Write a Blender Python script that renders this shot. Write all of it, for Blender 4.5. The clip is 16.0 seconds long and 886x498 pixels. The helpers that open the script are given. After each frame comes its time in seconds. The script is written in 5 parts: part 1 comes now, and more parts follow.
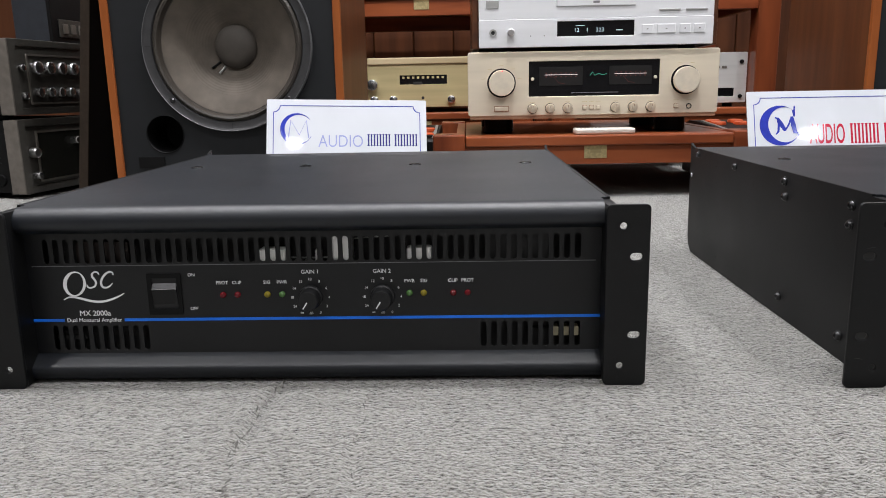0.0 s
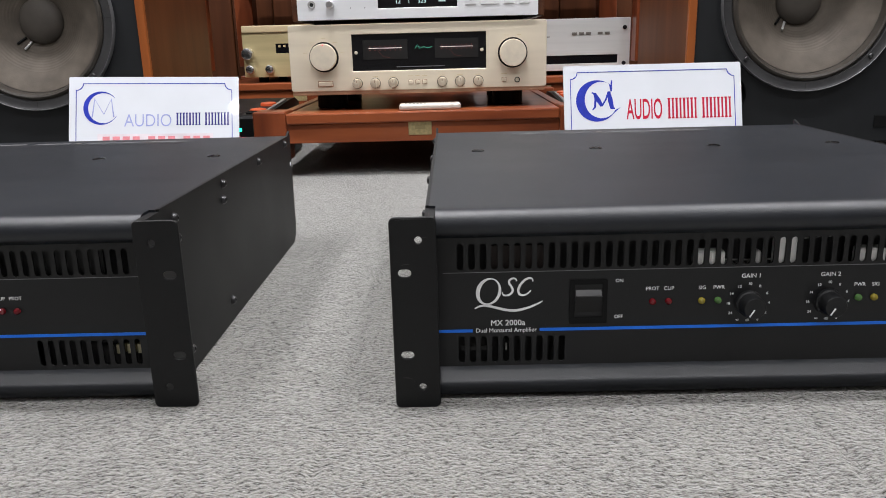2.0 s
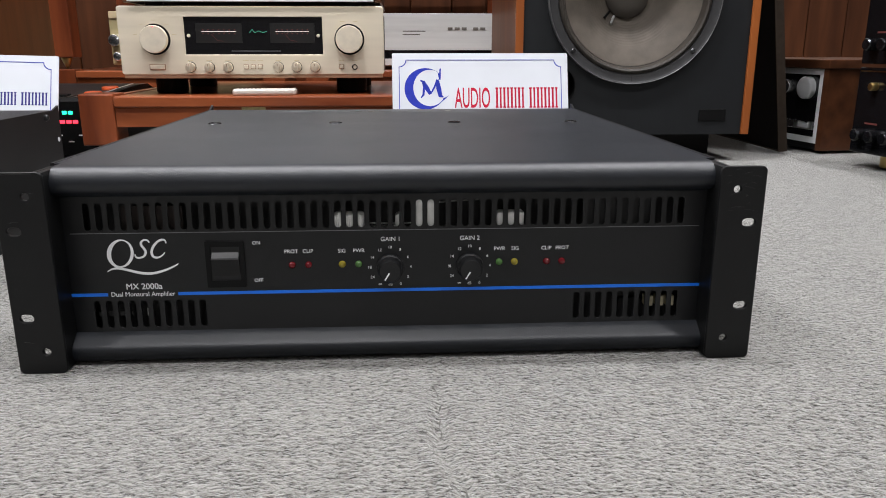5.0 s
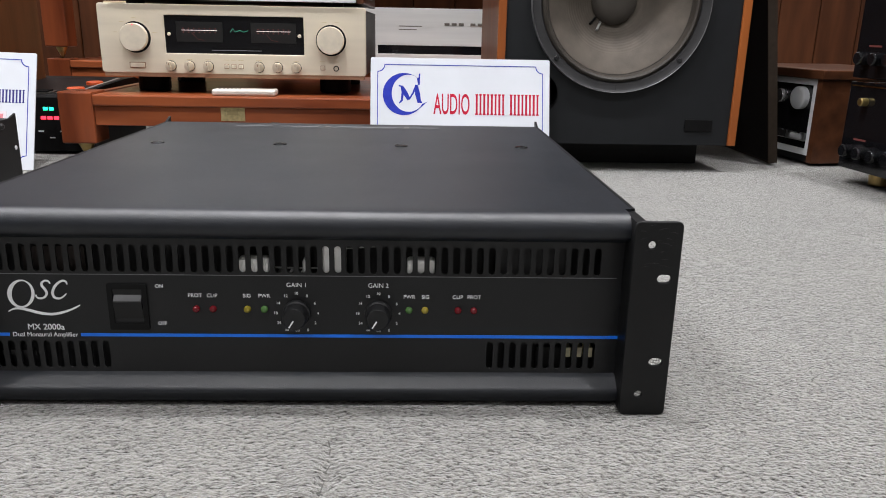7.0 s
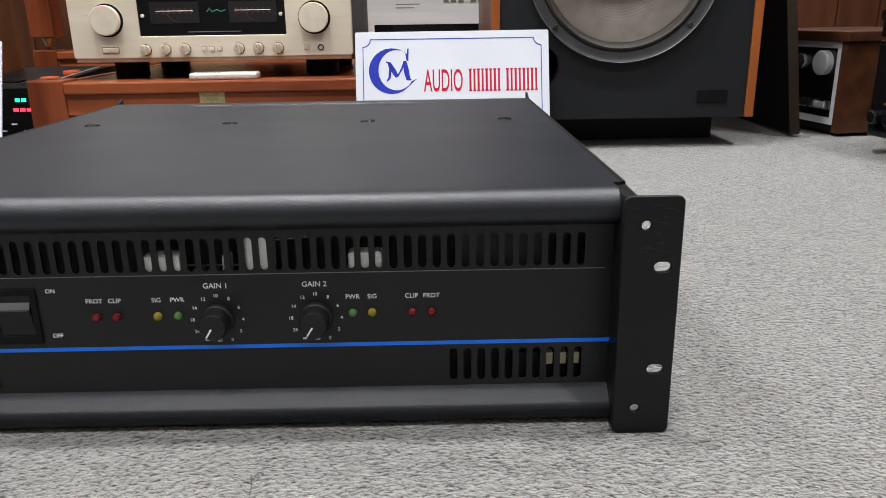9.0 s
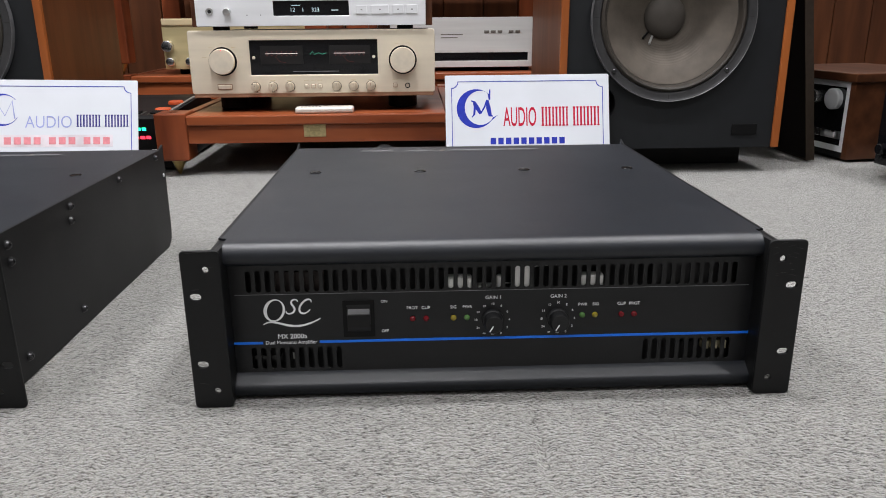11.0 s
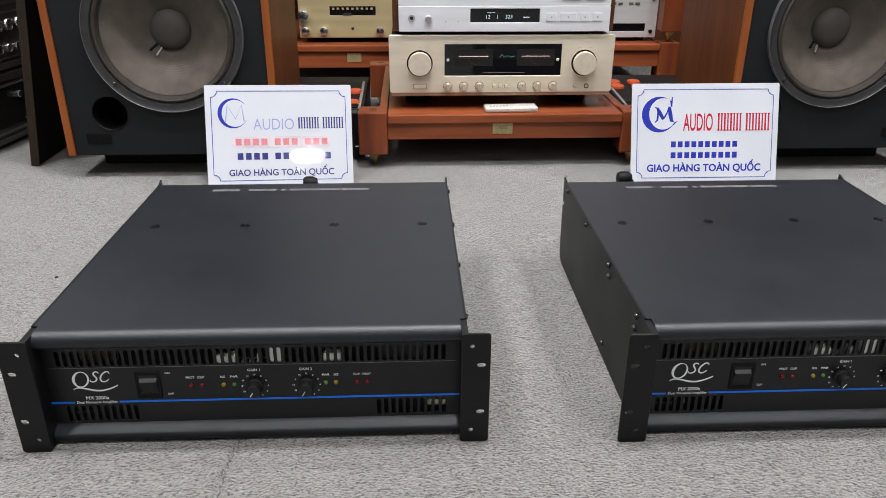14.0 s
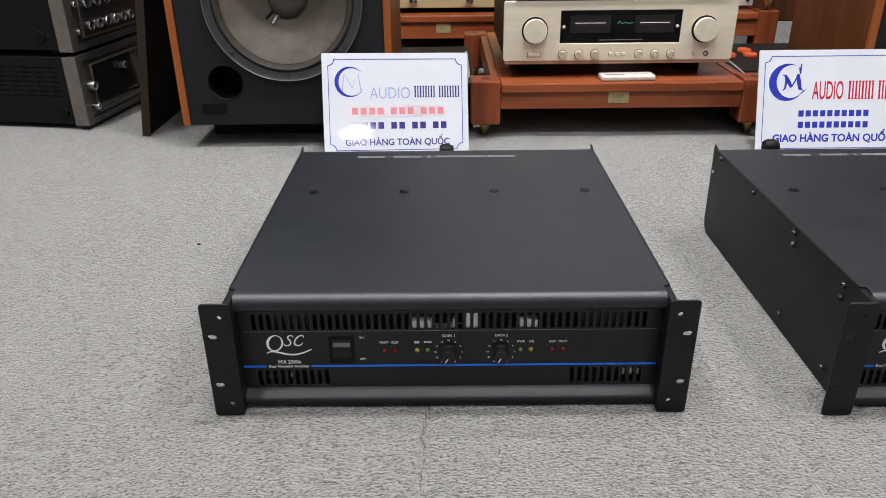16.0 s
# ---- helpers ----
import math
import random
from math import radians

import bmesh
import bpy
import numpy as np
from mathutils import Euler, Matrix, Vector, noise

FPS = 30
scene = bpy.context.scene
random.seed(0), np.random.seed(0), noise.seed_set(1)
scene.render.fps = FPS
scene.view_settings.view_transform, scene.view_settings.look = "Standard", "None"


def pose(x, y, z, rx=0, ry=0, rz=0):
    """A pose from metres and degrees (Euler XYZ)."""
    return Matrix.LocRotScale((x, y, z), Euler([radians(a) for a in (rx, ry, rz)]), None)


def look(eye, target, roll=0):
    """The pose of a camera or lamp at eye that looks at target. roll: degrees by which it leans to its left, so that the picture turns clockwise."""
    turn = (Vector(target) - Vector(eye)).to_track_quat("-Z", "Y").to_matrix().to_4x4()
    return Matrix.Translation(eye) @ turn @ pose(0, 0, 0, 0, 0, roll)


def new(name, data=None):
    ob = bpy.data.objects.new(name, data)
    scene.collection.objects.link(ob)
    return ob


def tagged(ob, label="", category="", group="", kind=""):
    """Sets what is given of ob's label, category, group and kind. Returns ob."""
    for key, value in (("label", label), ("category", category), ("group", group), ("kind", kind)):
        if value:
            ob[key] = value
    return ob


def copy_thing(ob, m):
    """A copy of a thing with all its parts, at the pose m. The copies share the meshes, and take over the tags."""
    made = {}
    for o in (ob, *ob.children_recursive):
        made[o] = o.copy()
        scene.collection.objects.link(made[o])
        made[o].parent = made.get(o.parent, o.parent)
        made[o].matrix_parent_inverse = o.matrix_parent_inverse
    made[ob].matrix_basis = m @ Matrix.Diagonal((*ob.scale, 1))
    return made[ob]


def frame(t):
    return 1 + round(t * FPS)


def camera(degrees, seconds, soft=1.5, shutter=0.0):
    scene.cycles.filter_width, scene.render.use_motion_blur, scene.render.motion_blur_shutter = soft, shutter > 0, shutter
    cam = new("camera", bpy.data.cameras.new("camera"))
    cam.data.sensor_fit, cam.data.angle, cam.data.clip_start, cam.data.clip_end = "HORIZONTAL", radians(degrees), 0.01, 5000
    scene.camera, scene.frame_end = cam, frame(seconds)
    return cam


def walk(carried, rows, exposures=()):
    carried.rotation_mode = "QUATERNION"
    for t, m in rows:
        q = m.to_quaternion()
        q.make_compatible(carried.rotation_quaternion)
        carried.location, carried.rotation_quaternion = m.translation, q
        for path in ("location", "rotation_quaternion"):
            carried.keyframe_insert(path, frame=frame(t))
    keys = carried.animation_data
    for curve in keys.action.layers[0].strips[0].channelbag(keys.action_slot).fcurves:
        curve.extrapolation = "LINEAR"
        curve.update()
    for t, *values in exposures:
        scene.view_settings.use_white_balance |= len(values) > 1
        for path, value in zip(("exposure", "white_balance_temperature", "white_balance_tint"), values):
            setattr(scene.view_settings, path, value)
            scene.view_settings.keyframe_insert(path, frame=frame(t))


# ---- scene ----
cam = camera(61.1, 16.0, soft=0.95)
PATH = [
    (0, (-0.265, -0.505, 0.212), (-0.328, 1.449, -0.208), -1.1),
    (0.5, (-0.182, -0.51, 0.209), (-0.277, 1.435, -0.249), -1.7),
    (1, (-0.087, -0.506, 0.216), (-0.185, 1.429, -0.281), -1.4),
    (1.5, (-0.032, -0.499, 0.231), (-0.105, 1.429, -0.295), -1.4),
    (2, (0.041, -0.463, 0.237), (0.011, 1.466, -0.29), -1.5),
    (2.5, (0.094, -0.451, 0.216), (0.104, 1.479, -0.311), -0.9),
    (3, (0.142, -0.456, 0.214), (0.213, 1.472, -0.313), -0.2),
    (3.5, (0.172, -0.457, 0.211), (0.281, 1.47, -0.31), 0.3),
    (4, (0.202, -0.458, 0.209), (0.331, 1.467, -0.317), 0.6),
    (4.2, (0.214, -0.465, 0.204), (0.334, 1.464, -0.31), 0.2),
    (6.5, (0.295, -0.463, 0.228), (0.376, 1.458, -0.322), 0.7),
    (7, (0.319, -0.443, 0.243), (0.386, 1.475, -0.32), 1.1),
    (7.5, (0.344, -0.429, 0.239), (0.389, 1.486, -0.336), 0.5),
    (8, (0.372, -0.378, 0.219), (0.411, 1.536, -0.36), -0.6),
    (8.5, (0.369, -0.35, 0.207), (0.396, 1.558, -0.392), -0.8),
    (9, (0.36, -0.359, 0.218), (0.375, 1.551, -0.376), -0.9),
    (9.5, (0.323, -0.401, 0.22), (0.315, 1.515, -0.354), -0.8),
    (9.7, (0.309, -0.423, 0.224), (0.292, 1.496, -0.338), -0.7),
    (11.8, (0.103, -0.618, 0.351), (0.256, 1.256, -0.331), 0.5),
    (12, (0.085, -0.636, 0.362), (0.251, 1.224, -0.353), 0.8),
    (12.5, (-0.015, -0.661, 0.413), (0.13, 1.183, -0.347), 0.7),
    (13, (-0.108, -0.676, 0.478), (0.021, 1.155, -0.317), -0.1),
    (13.5, (-0.172, -0.662, 0.507), (-0.06, 1.164, -0.303), -0.2),
    (14, (-0.215, -0.634, 0.514), (-0.134, 1.188, -0.308), 0.2),
    (14.5, (-0.23, -0.643, 0.518), (-0.158, 1.172, -0.319), 0.5),
    (15, (-0.27, -0.636, 0.529), (-0.229, 1.17, -0.327), -0.4),
    (15.5, (-0.318, -0.63, 0.526), (-0.315, 1.163, -0.359), -1.0),
    (16, (-0.383, -0.616, 0.491), (-0.39, 1.184, -0.381), -0.6),
]
walk(cam, [(t, look(eye, target, roll)) for t, eye, target, roll in PATH], exposures=[(0, 0.0), (2, 0.0), (3.5, 0.06), (9.7, 0.06), (11.8, -0.08), (13.5, -0.08), (16, -0.03)])

# ---- light ----
world = bpy.data.worlds.new("world")
scene.world = world
world.use_nodes = True
world.node_tree.nodes["Background"].inputs[0].default_value = (0.9, 0.95, 1.0, 1)
world.node_tree.nodes["Background"].inputs[1].default_value = 0.05

CEILING = 2.8
LAMP_POWER = 27.5          # over the displays
FAR_POWER = 9.0            # in the front part of the shop
FRONT_POWER = 23.0         # just in front of the displays
SPREAD = 152.0             # beam of a downlight, degrees
# First three match glints in the signs; the rest are unseen, added for brightness.
LAMPS = ((0.25, -5.55, 3 * FAR_POWER, 0.34), (-0.57, -2.85, FAR_POWER, 0.10), (2.76, -3.75, FAR_POWER, 0.16), (-2.2, -3.4, FAR_POWER, 0.16),
         (-1.7, -0.9, FRONT_POWER, 0.16), (0.0, -0.9, FRONT_POWER, 0.16), (1.7, -0.9, FRONT_POWER, 0.16),
         (-1.5, 0.3, LAMP_POWER, 0.16), (-0.07, 0.32, 1.6 * LAMP_POWER, 0.16), (1.4, 0.3, LAMP_POWER, 0.16),
         (-1.3, 1.05, 20.0, 0.16), (1.3, 1.05, 18.0, 0.16))


# ---- building helpers ----
def mesh_from(bm, name, smooth=False):
    me = bpy.data.meshes.new(name)
    if smooth:
        for f in bm.faces:
            f.smooth = True
        for e in bm.edges:
            e.smooth = len(e.link_faces) == 2 and e.calc_face_angle(3.2) < radians(38)
    bm.to_mesh(me)
    bm.free()
    return me


def part(name, bm, material, parent, label="", smooth=False):
    """Links a bmesh (or a mesh) as one mesh object under a thing or a part."""
    me = bm if isinstance(bm, bpy.types.Mesh) else mesh_from(bm, name, smooth)
    if not me.materials:
        me.materials.append(material)
    ob = new(name, me)
    ob.parent = parent
    if label:
        ob["label"] = label
    return ob


def thing(name, m, label, category, group="", kind=""):
    ob = new(name)
    ob.empty_display_size = 0.05
    ob.matrix_basis = m
    return tagged(ob, label, category, group, kind)


def solo(name, bm, material, label, category="", group="", kind="", smooth=False):
    me = bm if isinstance(bm, bpy.types.Mesh) else mesh_from(bm, name, smooth)
    me.materials.append(material)
    return tagged(new(name, me), label, category, group, kind)


def box(x0, x1, y0, y1, z0, z1, bevel=0.0, seg=2, bm=None):
    bm = bm or bmesh.new()
    vs = [bm.verts.new((x, y, z)) for x in (x0, x1) for y in (y0, y1) for z in (z0, z1)]
    fs = [bm.faces.new([vs[i] for i in q]) for q in ((0, 1, 3, 2), (4, 6, 7, 5), (0, 4, 5, 1), (2, 3, 7, 6), (0, 2, 6, 4), (1, 5, 7, 3))]
    if bevel > 0:
        es = list({e for f in fs for e in f.edges})
        bmesh.ops.bevel(bm, geom=es, offset=bevel, segments=seg, profile=0.5, affect="EDGES")
    return bm


def lathe(profile, seg=32, axis="-Y", centre=(0, 0, 0), bm=None):
    """Turns (radius, along) pairs round an axis through centre; along runs down the axis."""
    bm = bm or bmesh.new()
    c = Vector(centre)

    def at(r, h, a):
        u, v = r * math.cos(a), r * math.sin(a)
        return {"-Y": Vector((u, -h, v)), "Z": Vector((u, v, h)), "X": Vector((h, u, v)), "-X": Vector((-h, u, v))}[axis] + c

    rings = []
    for r, h in profile:
        if r < 1e-6:
            rings.append([bm.verts.new(at(0, h, 0))])
        else:
            rings.append([bm.verts.new(at(r, h, 2 * math.pi * i / seg)) for i in range(seg)])
    for a, b in zip(rings, rings[1:]):
        for i in range(seg):
            j = (i + 1) % seg
            q = [a[i % len(a)], a[j % len(a)], b[j % len(b)], b[i % len(b)]]
            q = list(dict.fromkeys(q))
            if len(q) > 2:
                bm.faces.new(q)
    bmesh.ops.recalc_face_normals(bm, faces=bm.faces[:])
    return bm


def prism(outline, x0, x1, bm=None):
    """Extrudes a closed (y, z) outline along x."""
    bm = bm or bmesh.new()
    a = [bm.verts.new((x0, y, z)) for y, z in outline]
    b = [bm.verts.new((x1, y, z)) for y, z in outline]
    n = len(a)
    for i in range(n):
        bm.faces.new((a[i], a[(i + 1) % n], b[(i + 1) % n], b[i]))
    bm.faces.new(a[::-1])
    bm.faces.new(b)
    bmesh.ops.recalc_face_normals(bm, faces=bm.faces[:])
    return bm


UPRIGHT = Matrix(((1, 0, 0, 0), (0, 0, -1, 0), (0, 1, 0, 0), (0, 0, 0, 1)))  # flat xy drawing to a front that faces -y


def plate(loops, thick, m=UPRIGHT, bevel=0.0):
    """A flat plate with holes from closed loops of (x, y); its front lies in the plane, its body behind it."""
    cu = bpy.data.curves.new("plate", "CURVE")
    cu.dimensions, cu.fill_mode = "2D", "BOTH"
    cu.extrude, cu.bevel_depth, cu.bevel_resolution = thick / 2 - bevel, bevel, 1
    for loop in loops:
        sp = cu.splines.new("POLY")
        sp.points.add(len(loop) - 1)
        for q, (x, y) in zip(sp.points, loop):
            q.co = (x, y, 0, 1)
        sp.use_cyclic_u = True
    ob = bpy.data.objects.new("plate", cu)
    me = bpy.data.meshes.new_from_object(ob)
    bpy.data.objects.remove(ob)
    bpy.data.curves.remove(cu)
    bm = bmesh.new()
    bm.from_mesh(me)
    bmesh.ops.remove_doubles(bm, verts=bm.verts[:], dist=1e-6)
    bm.to_mesh(me)
    bm.free()
    me.transform(m @ Matrix.Translation((0, 0, -thick / 2)))
    return me


def writing(body, size, x, z, y, align="CENTER", stretch=1.0, depth=0.0001, m=None, bold=0.0):
    """Letters that stand in a plane facing -y."""
    cu = bpy.data.curves.new("writing", "FONT")
    cu.body, cu.size, cu.align_x, cu.align_y, cu.extrude, cu.offset = body, size, align, "CENTER", depth, bold
    cu.resolution_u = 4
    ob = bpy.data.objects.new("writing", cu)
    me = bpy.data.meshes.new_from_object(ob)
    bpy.data.objects.remove(ob)
    bpy.data.curves.remove(cu)
    me.transform((m or Matrix()) @ Matrix.Translation((x, y, z)) @ UPRIGHT @ Matrix.Diagonal((stretch, 1, 1, 1)))
    return me


def ring(cx, cy, r, n=32, ry=None, a0=0.0, a1=2 * math.pi):
    k = n if abs(a1 - a0 - 2 * math.pi) < 1e-6 else n - 1
    return [(cx + r * math.cos(a0 + (a1 - a0) * i / k), cy + (ry or r) * math.sin(a0 + (a1 - a0) * i / k)) for i in range(n)]


def capsule(cx, cy, w, h, n=5):
    r = min(w, h) / 2
    if h >= w:
        d = h / 2 - r
        return [(cx + r * math.cos(math.pi * i / n), cy + d + r * math.sin(math.pi * i / n)) for i in range(n + 1)] + \
               [(cx - r * math.cos(math.pi * i / n), cy - d - r * math.sin(math.pi * i / n)) for i in range(n + 1)]
    return [(cx + (y - cy), cy + (x - cx)) for x, y in capsule(cx, cy, h, w, n)][::-1]


def rect(x0, x1, y0, y1, r=0.0, n=4):
    if r <= 0:
        return [(x0, y0), (x1, y0), (x1, y1), (x0, y1)]
    out = []
    for cx, cy, a in ((x1 - r, y1 - r, 0), (x0 + r, y1 - r, 90), (x0 + r, y0 + r, 180), (x1 - r, y0 + r, 270)):
        out += [(cx + r * math.cos(radians(a + 90 * i / n)), cy + r * math.sin(radians(a + 90 * i / n))) for i in range(n + 1)]
    return out


def stroke(points, widths):
    """Outline of a flat brush stroke along points, with a width at each."""
    left, right = [], []
    for i, (x, y) in enumerate(points):
        a, b = points[max(i - 1, 0)], points[min(i + 1, len(points) - 1)]
        dx, dy = b[0] - a[0], b[1] - a[1]
        d = math.hypot(dx, dy) or 1
        w = widths[i] / 2 if isinstance(widths, (list, tuple)) else widths / 2
        left.append((x - dy / d * w, y + dx / d * w))
        right.append((x + dy / d * w, y - dx / d * w))
    return left + right[::-1]


def spline(points, n=6):
    """A smooth line through points."""
    out, q = [], [points[0], *points, points[-1]]
    for a, b, c, d in zip(q, q[1:], q[2:], q[3:]):
        for k in range(n):
            t = k / n
            out.append(tuple(0.5 * (2 * b[i] + (c[i] - a[i]) * t + (2 * a[i] - 5 * b[i] + 4 * c[i] - d[i]) * t ** 2 + (3 * b[i] - a[i] - 3 * c[i] + d[i]) * t ** 3) for i in range(2)))
    return out + [points[-1]]


def swell(n, ends, middle):
    """Widths of a brush stroke that is thin at its ends."""
    return [ends + (middle - ends) * math.sin(math.pi * i / (n - 1)) ** 0.8 for i in range(n)]


def fitted_writing(body, x0, x1, z0, z1, y, bold=0.0):
    """Letters stretched to fill a width and a height."""
    me = writing(body, 0.04, 0, 0, 0, "LEFT", 1.0, 0.0001, None, bold)
    co = [v.co for v in me.vertices]
    ax, bx, az, bz = min(v.x for v in co), max(v.x for v in co), min(v.z for v in co), max(v.z for v in co)
    sx, sz = (x1 - x0) / (bx - ax), (z1 - z0) / (bz - az)
    me.transform(Matrix.Translation((x0 - ax * sx, y, z0 - az * sz)) @ Matrix.Diagonal((sx, 1, sz, 1)))
    return me


def tube(points, r, seg=10):
    """A round bar or cable through points."""
    cu = bpy.data.curves.new("tube", "CURVE")
    cu.dimensions, cu.bevel_depth, cu.bevel_resolution, cu.resolution_u, cu.use_fill_caps = "3D", r, 3, 6, True
    sp = cu.splines.new("NURBS")
    sp.points.add(len(points) - 1)
    for q, v in zip(sp.points, points):
        q.co = (*v, 1)
    sp.use_endpoint_u, sp.order_u = True, 3
    ob = bpy.data.objects.new("tube", cu)
    me = bpy.data.meshes.new_from_object(ob)
    bpy.data.objects.remove(ob)
    bpy.data.curves.remove(cu)
    for f in me.polygons:
        f.use_smooth = True
    return me


def shade(me):
    for f in me.polygons:
        f.use_smooth = True
    return me


# ---- materials ----
def material(name, colour, rough=0.5, metal=0.0, vary=0.12, scale=40.0, bump=0.0, bump_scale=400.0, stretch=(1, 1, 1), coat=0.0, rough_vary=0.08,
             spec=0.5, second=None, dust=0.0, glow=None):
    """A surface with grain at one scale, larger blotches at another, fine relief and uneven gloss."""
    mt = bpy.data.materials.new(name)
    mt.use_nodes = True
    nt = mt.node_tree
    b = nt.nodes["Principled BSDF"]
    b.inputs["Metallic"].default_value = metal
    b.inputs["Specular IOR Level"].default_value = spec
    b.inputs["Coat Weight"].default_value = coat
    b.inputs["Coat Roughness"].default_value = 0.12
    tc = nt.nodes.new("ShaderNodeTexCoord")
    mp = nt.nodes.new("ShaderNodeMapping")
    mp.inputs["Scale"].default_value = stretch
    nt.links.new(tc.outputs["Object"], mp.inputs["Vector"])
    info = nt.nodes.new("ShaderNodeObjectInfo")
    off = nt.nodes.new("ShaderNodeVectorMath")
    off.operation = "ADD"
    sc = nt.nodes.new("ShaderNodeMath")
    sc.operation = "MULTIPLY"
    sc.inputs[1].default_value = 7.0
    nt.links.new(info.outputs["Random"], sc.inputs[0])
    nt.links.new(mp.outputs[0], off.inputs[0])
    nt.links.new(sc.outputs[0], off.inputs[1])

    def noise_at(s, detail=4.0):
        n = nt.nodes.new("ShaderNodeTexNoise")
        n.inputs["Scale"].default_value, n.inputs["Detail"].default_value = s, detail
        nt.links.new(off.outputs[0], n.inputs["Vector"])
        return n.outputs["Fac"]

    fine, broad = noise_at(scale, 6.0), noise_at(scale * 0.12, 3.0)
    ramp = nt.nodes.new("ShaderNodeValToRGB")
    c = Vector(colour)
    s = Vector(second) if second else c * (1 + vary)
    ramp.color_ramp.elements[0].position, ramp.color_ramp.elements[1].position = 0.3, 0.7
    ramp.color_ramp.elements[0].color = (*(c * (1 - vary)), 1)
    ramp.color_ramp.elements[1].color = (*s, 1)
    nt.links.new(fine, ramp.inputs[0])
    mix = nt.nodes.new("ShaderNodeMix")
    mix.data_type, mix.blend_type = "RGBA", "MULTIPLY"
    mix.inputs[0].default_value = 1.0
    r2 = nt.nodes.new("ShaderNodeValToRGB")
    r2.color_ramp.elements[0].position, r2.color_ramp.elements[1].position = 0.3, 0.7
    r2.color_ramp.elements[0].color = (1 - vary * 0.7,) * 3 + (1,)
    r2.color_ramp.elements[1].color = (1, 1, 1, 1)
    nt.links.new(broad, r2.inputs[0])
    nt.links.new(ramp.outputs[0], mix.inputs[6])
    nt.links.new(r2.outputs[0], mix.inputs[7])
    last = mix.outputs[2]
    if dust > 0:
        dn = noise_at(900.0, 2.0)
        dr = nt.nodes.new("ShaderNodeValToRGB")
        dr.color_ramp.elements[0].position, dr.color_ramp.elements[1].position = 0.70, 0.76
        dr.color_ramp.elements[0].color, dr.color_ramp.elements[1].color = (0, 0, 0, 1), (dust,) * 3 + (1,)
        nt.links.new(dn, dr.inputs[0])
        dm = nt.nodes.new("ShaderNodeMix")
        dm.data_type = "RGBA"
        dm.inputs[7].default_value = (0.3, 0.3, 0.3, 1)
        nt.links.new(dr.outputs[0], dm.inputs[0])
        nt.links.new(last, dm.inputs[6])
        last = dm.outputs[2]
    nt.links.new(last, b.inputs["Base Color"])
    rr = nt.nodes.new("ShaderNodeMapRange")
    rr.inputs["To Min"].default_value, rr.inputs["To Max"].default_value = max(rough - rough_vary, 0.02), min(rough + rough_vary, 1)
    nt.links.new(broad, rr.inputs["Value"])
    nt.links.new(rr.outputs[0], b.inputs["Roughness"])
    if bump > 0:
        bp = nt.nodes.new("ShaderNodeBump")
        bp.inputs["Strength"].default_value, bp.inputs["Distance"].default_value = bump, 0.001
        nt.links.new(noise_at(bump_scale, 3.0), bp.inputs["Height"])
        nt.links.new(bp.outputs[0], b.inputs["Normal"])
    if glow:
        b.inputs["Emission Color"].default_value = (*glow[0], 1)
        b.inputs["Emission Strength"].default_value = glow[1]
    return mt


def wood(name, dark, light, along="X", rough=0.35, coat=0.15, scale=9.0, spec=0.35):
    s = {"X": (0.12, 1, 1), "Y": (1, 0.12, 1), "Z": (1, 1, 0.12)}[along]
    return material(name, dark, rough, 0, 0.25, scale * 3, 0.08, 160, s, coat, 0.08, spec, second=light)


def clear(name, colour, rough=0.02, ior=1.45):
    mt = bpy.data.materials.new(name)
    mt.use_nodes = True
    b = mt.node_tree.nodes["Principled BSDF"]
    b.inputs["Base Color"].default_value = (*colour, 1)
    b.inputs["Roughness"].default_value = rough
    b.inputs["IOR"].default_value = ior
    b.inputs["Transmission Weight"].default_value = 1.0
    return mt


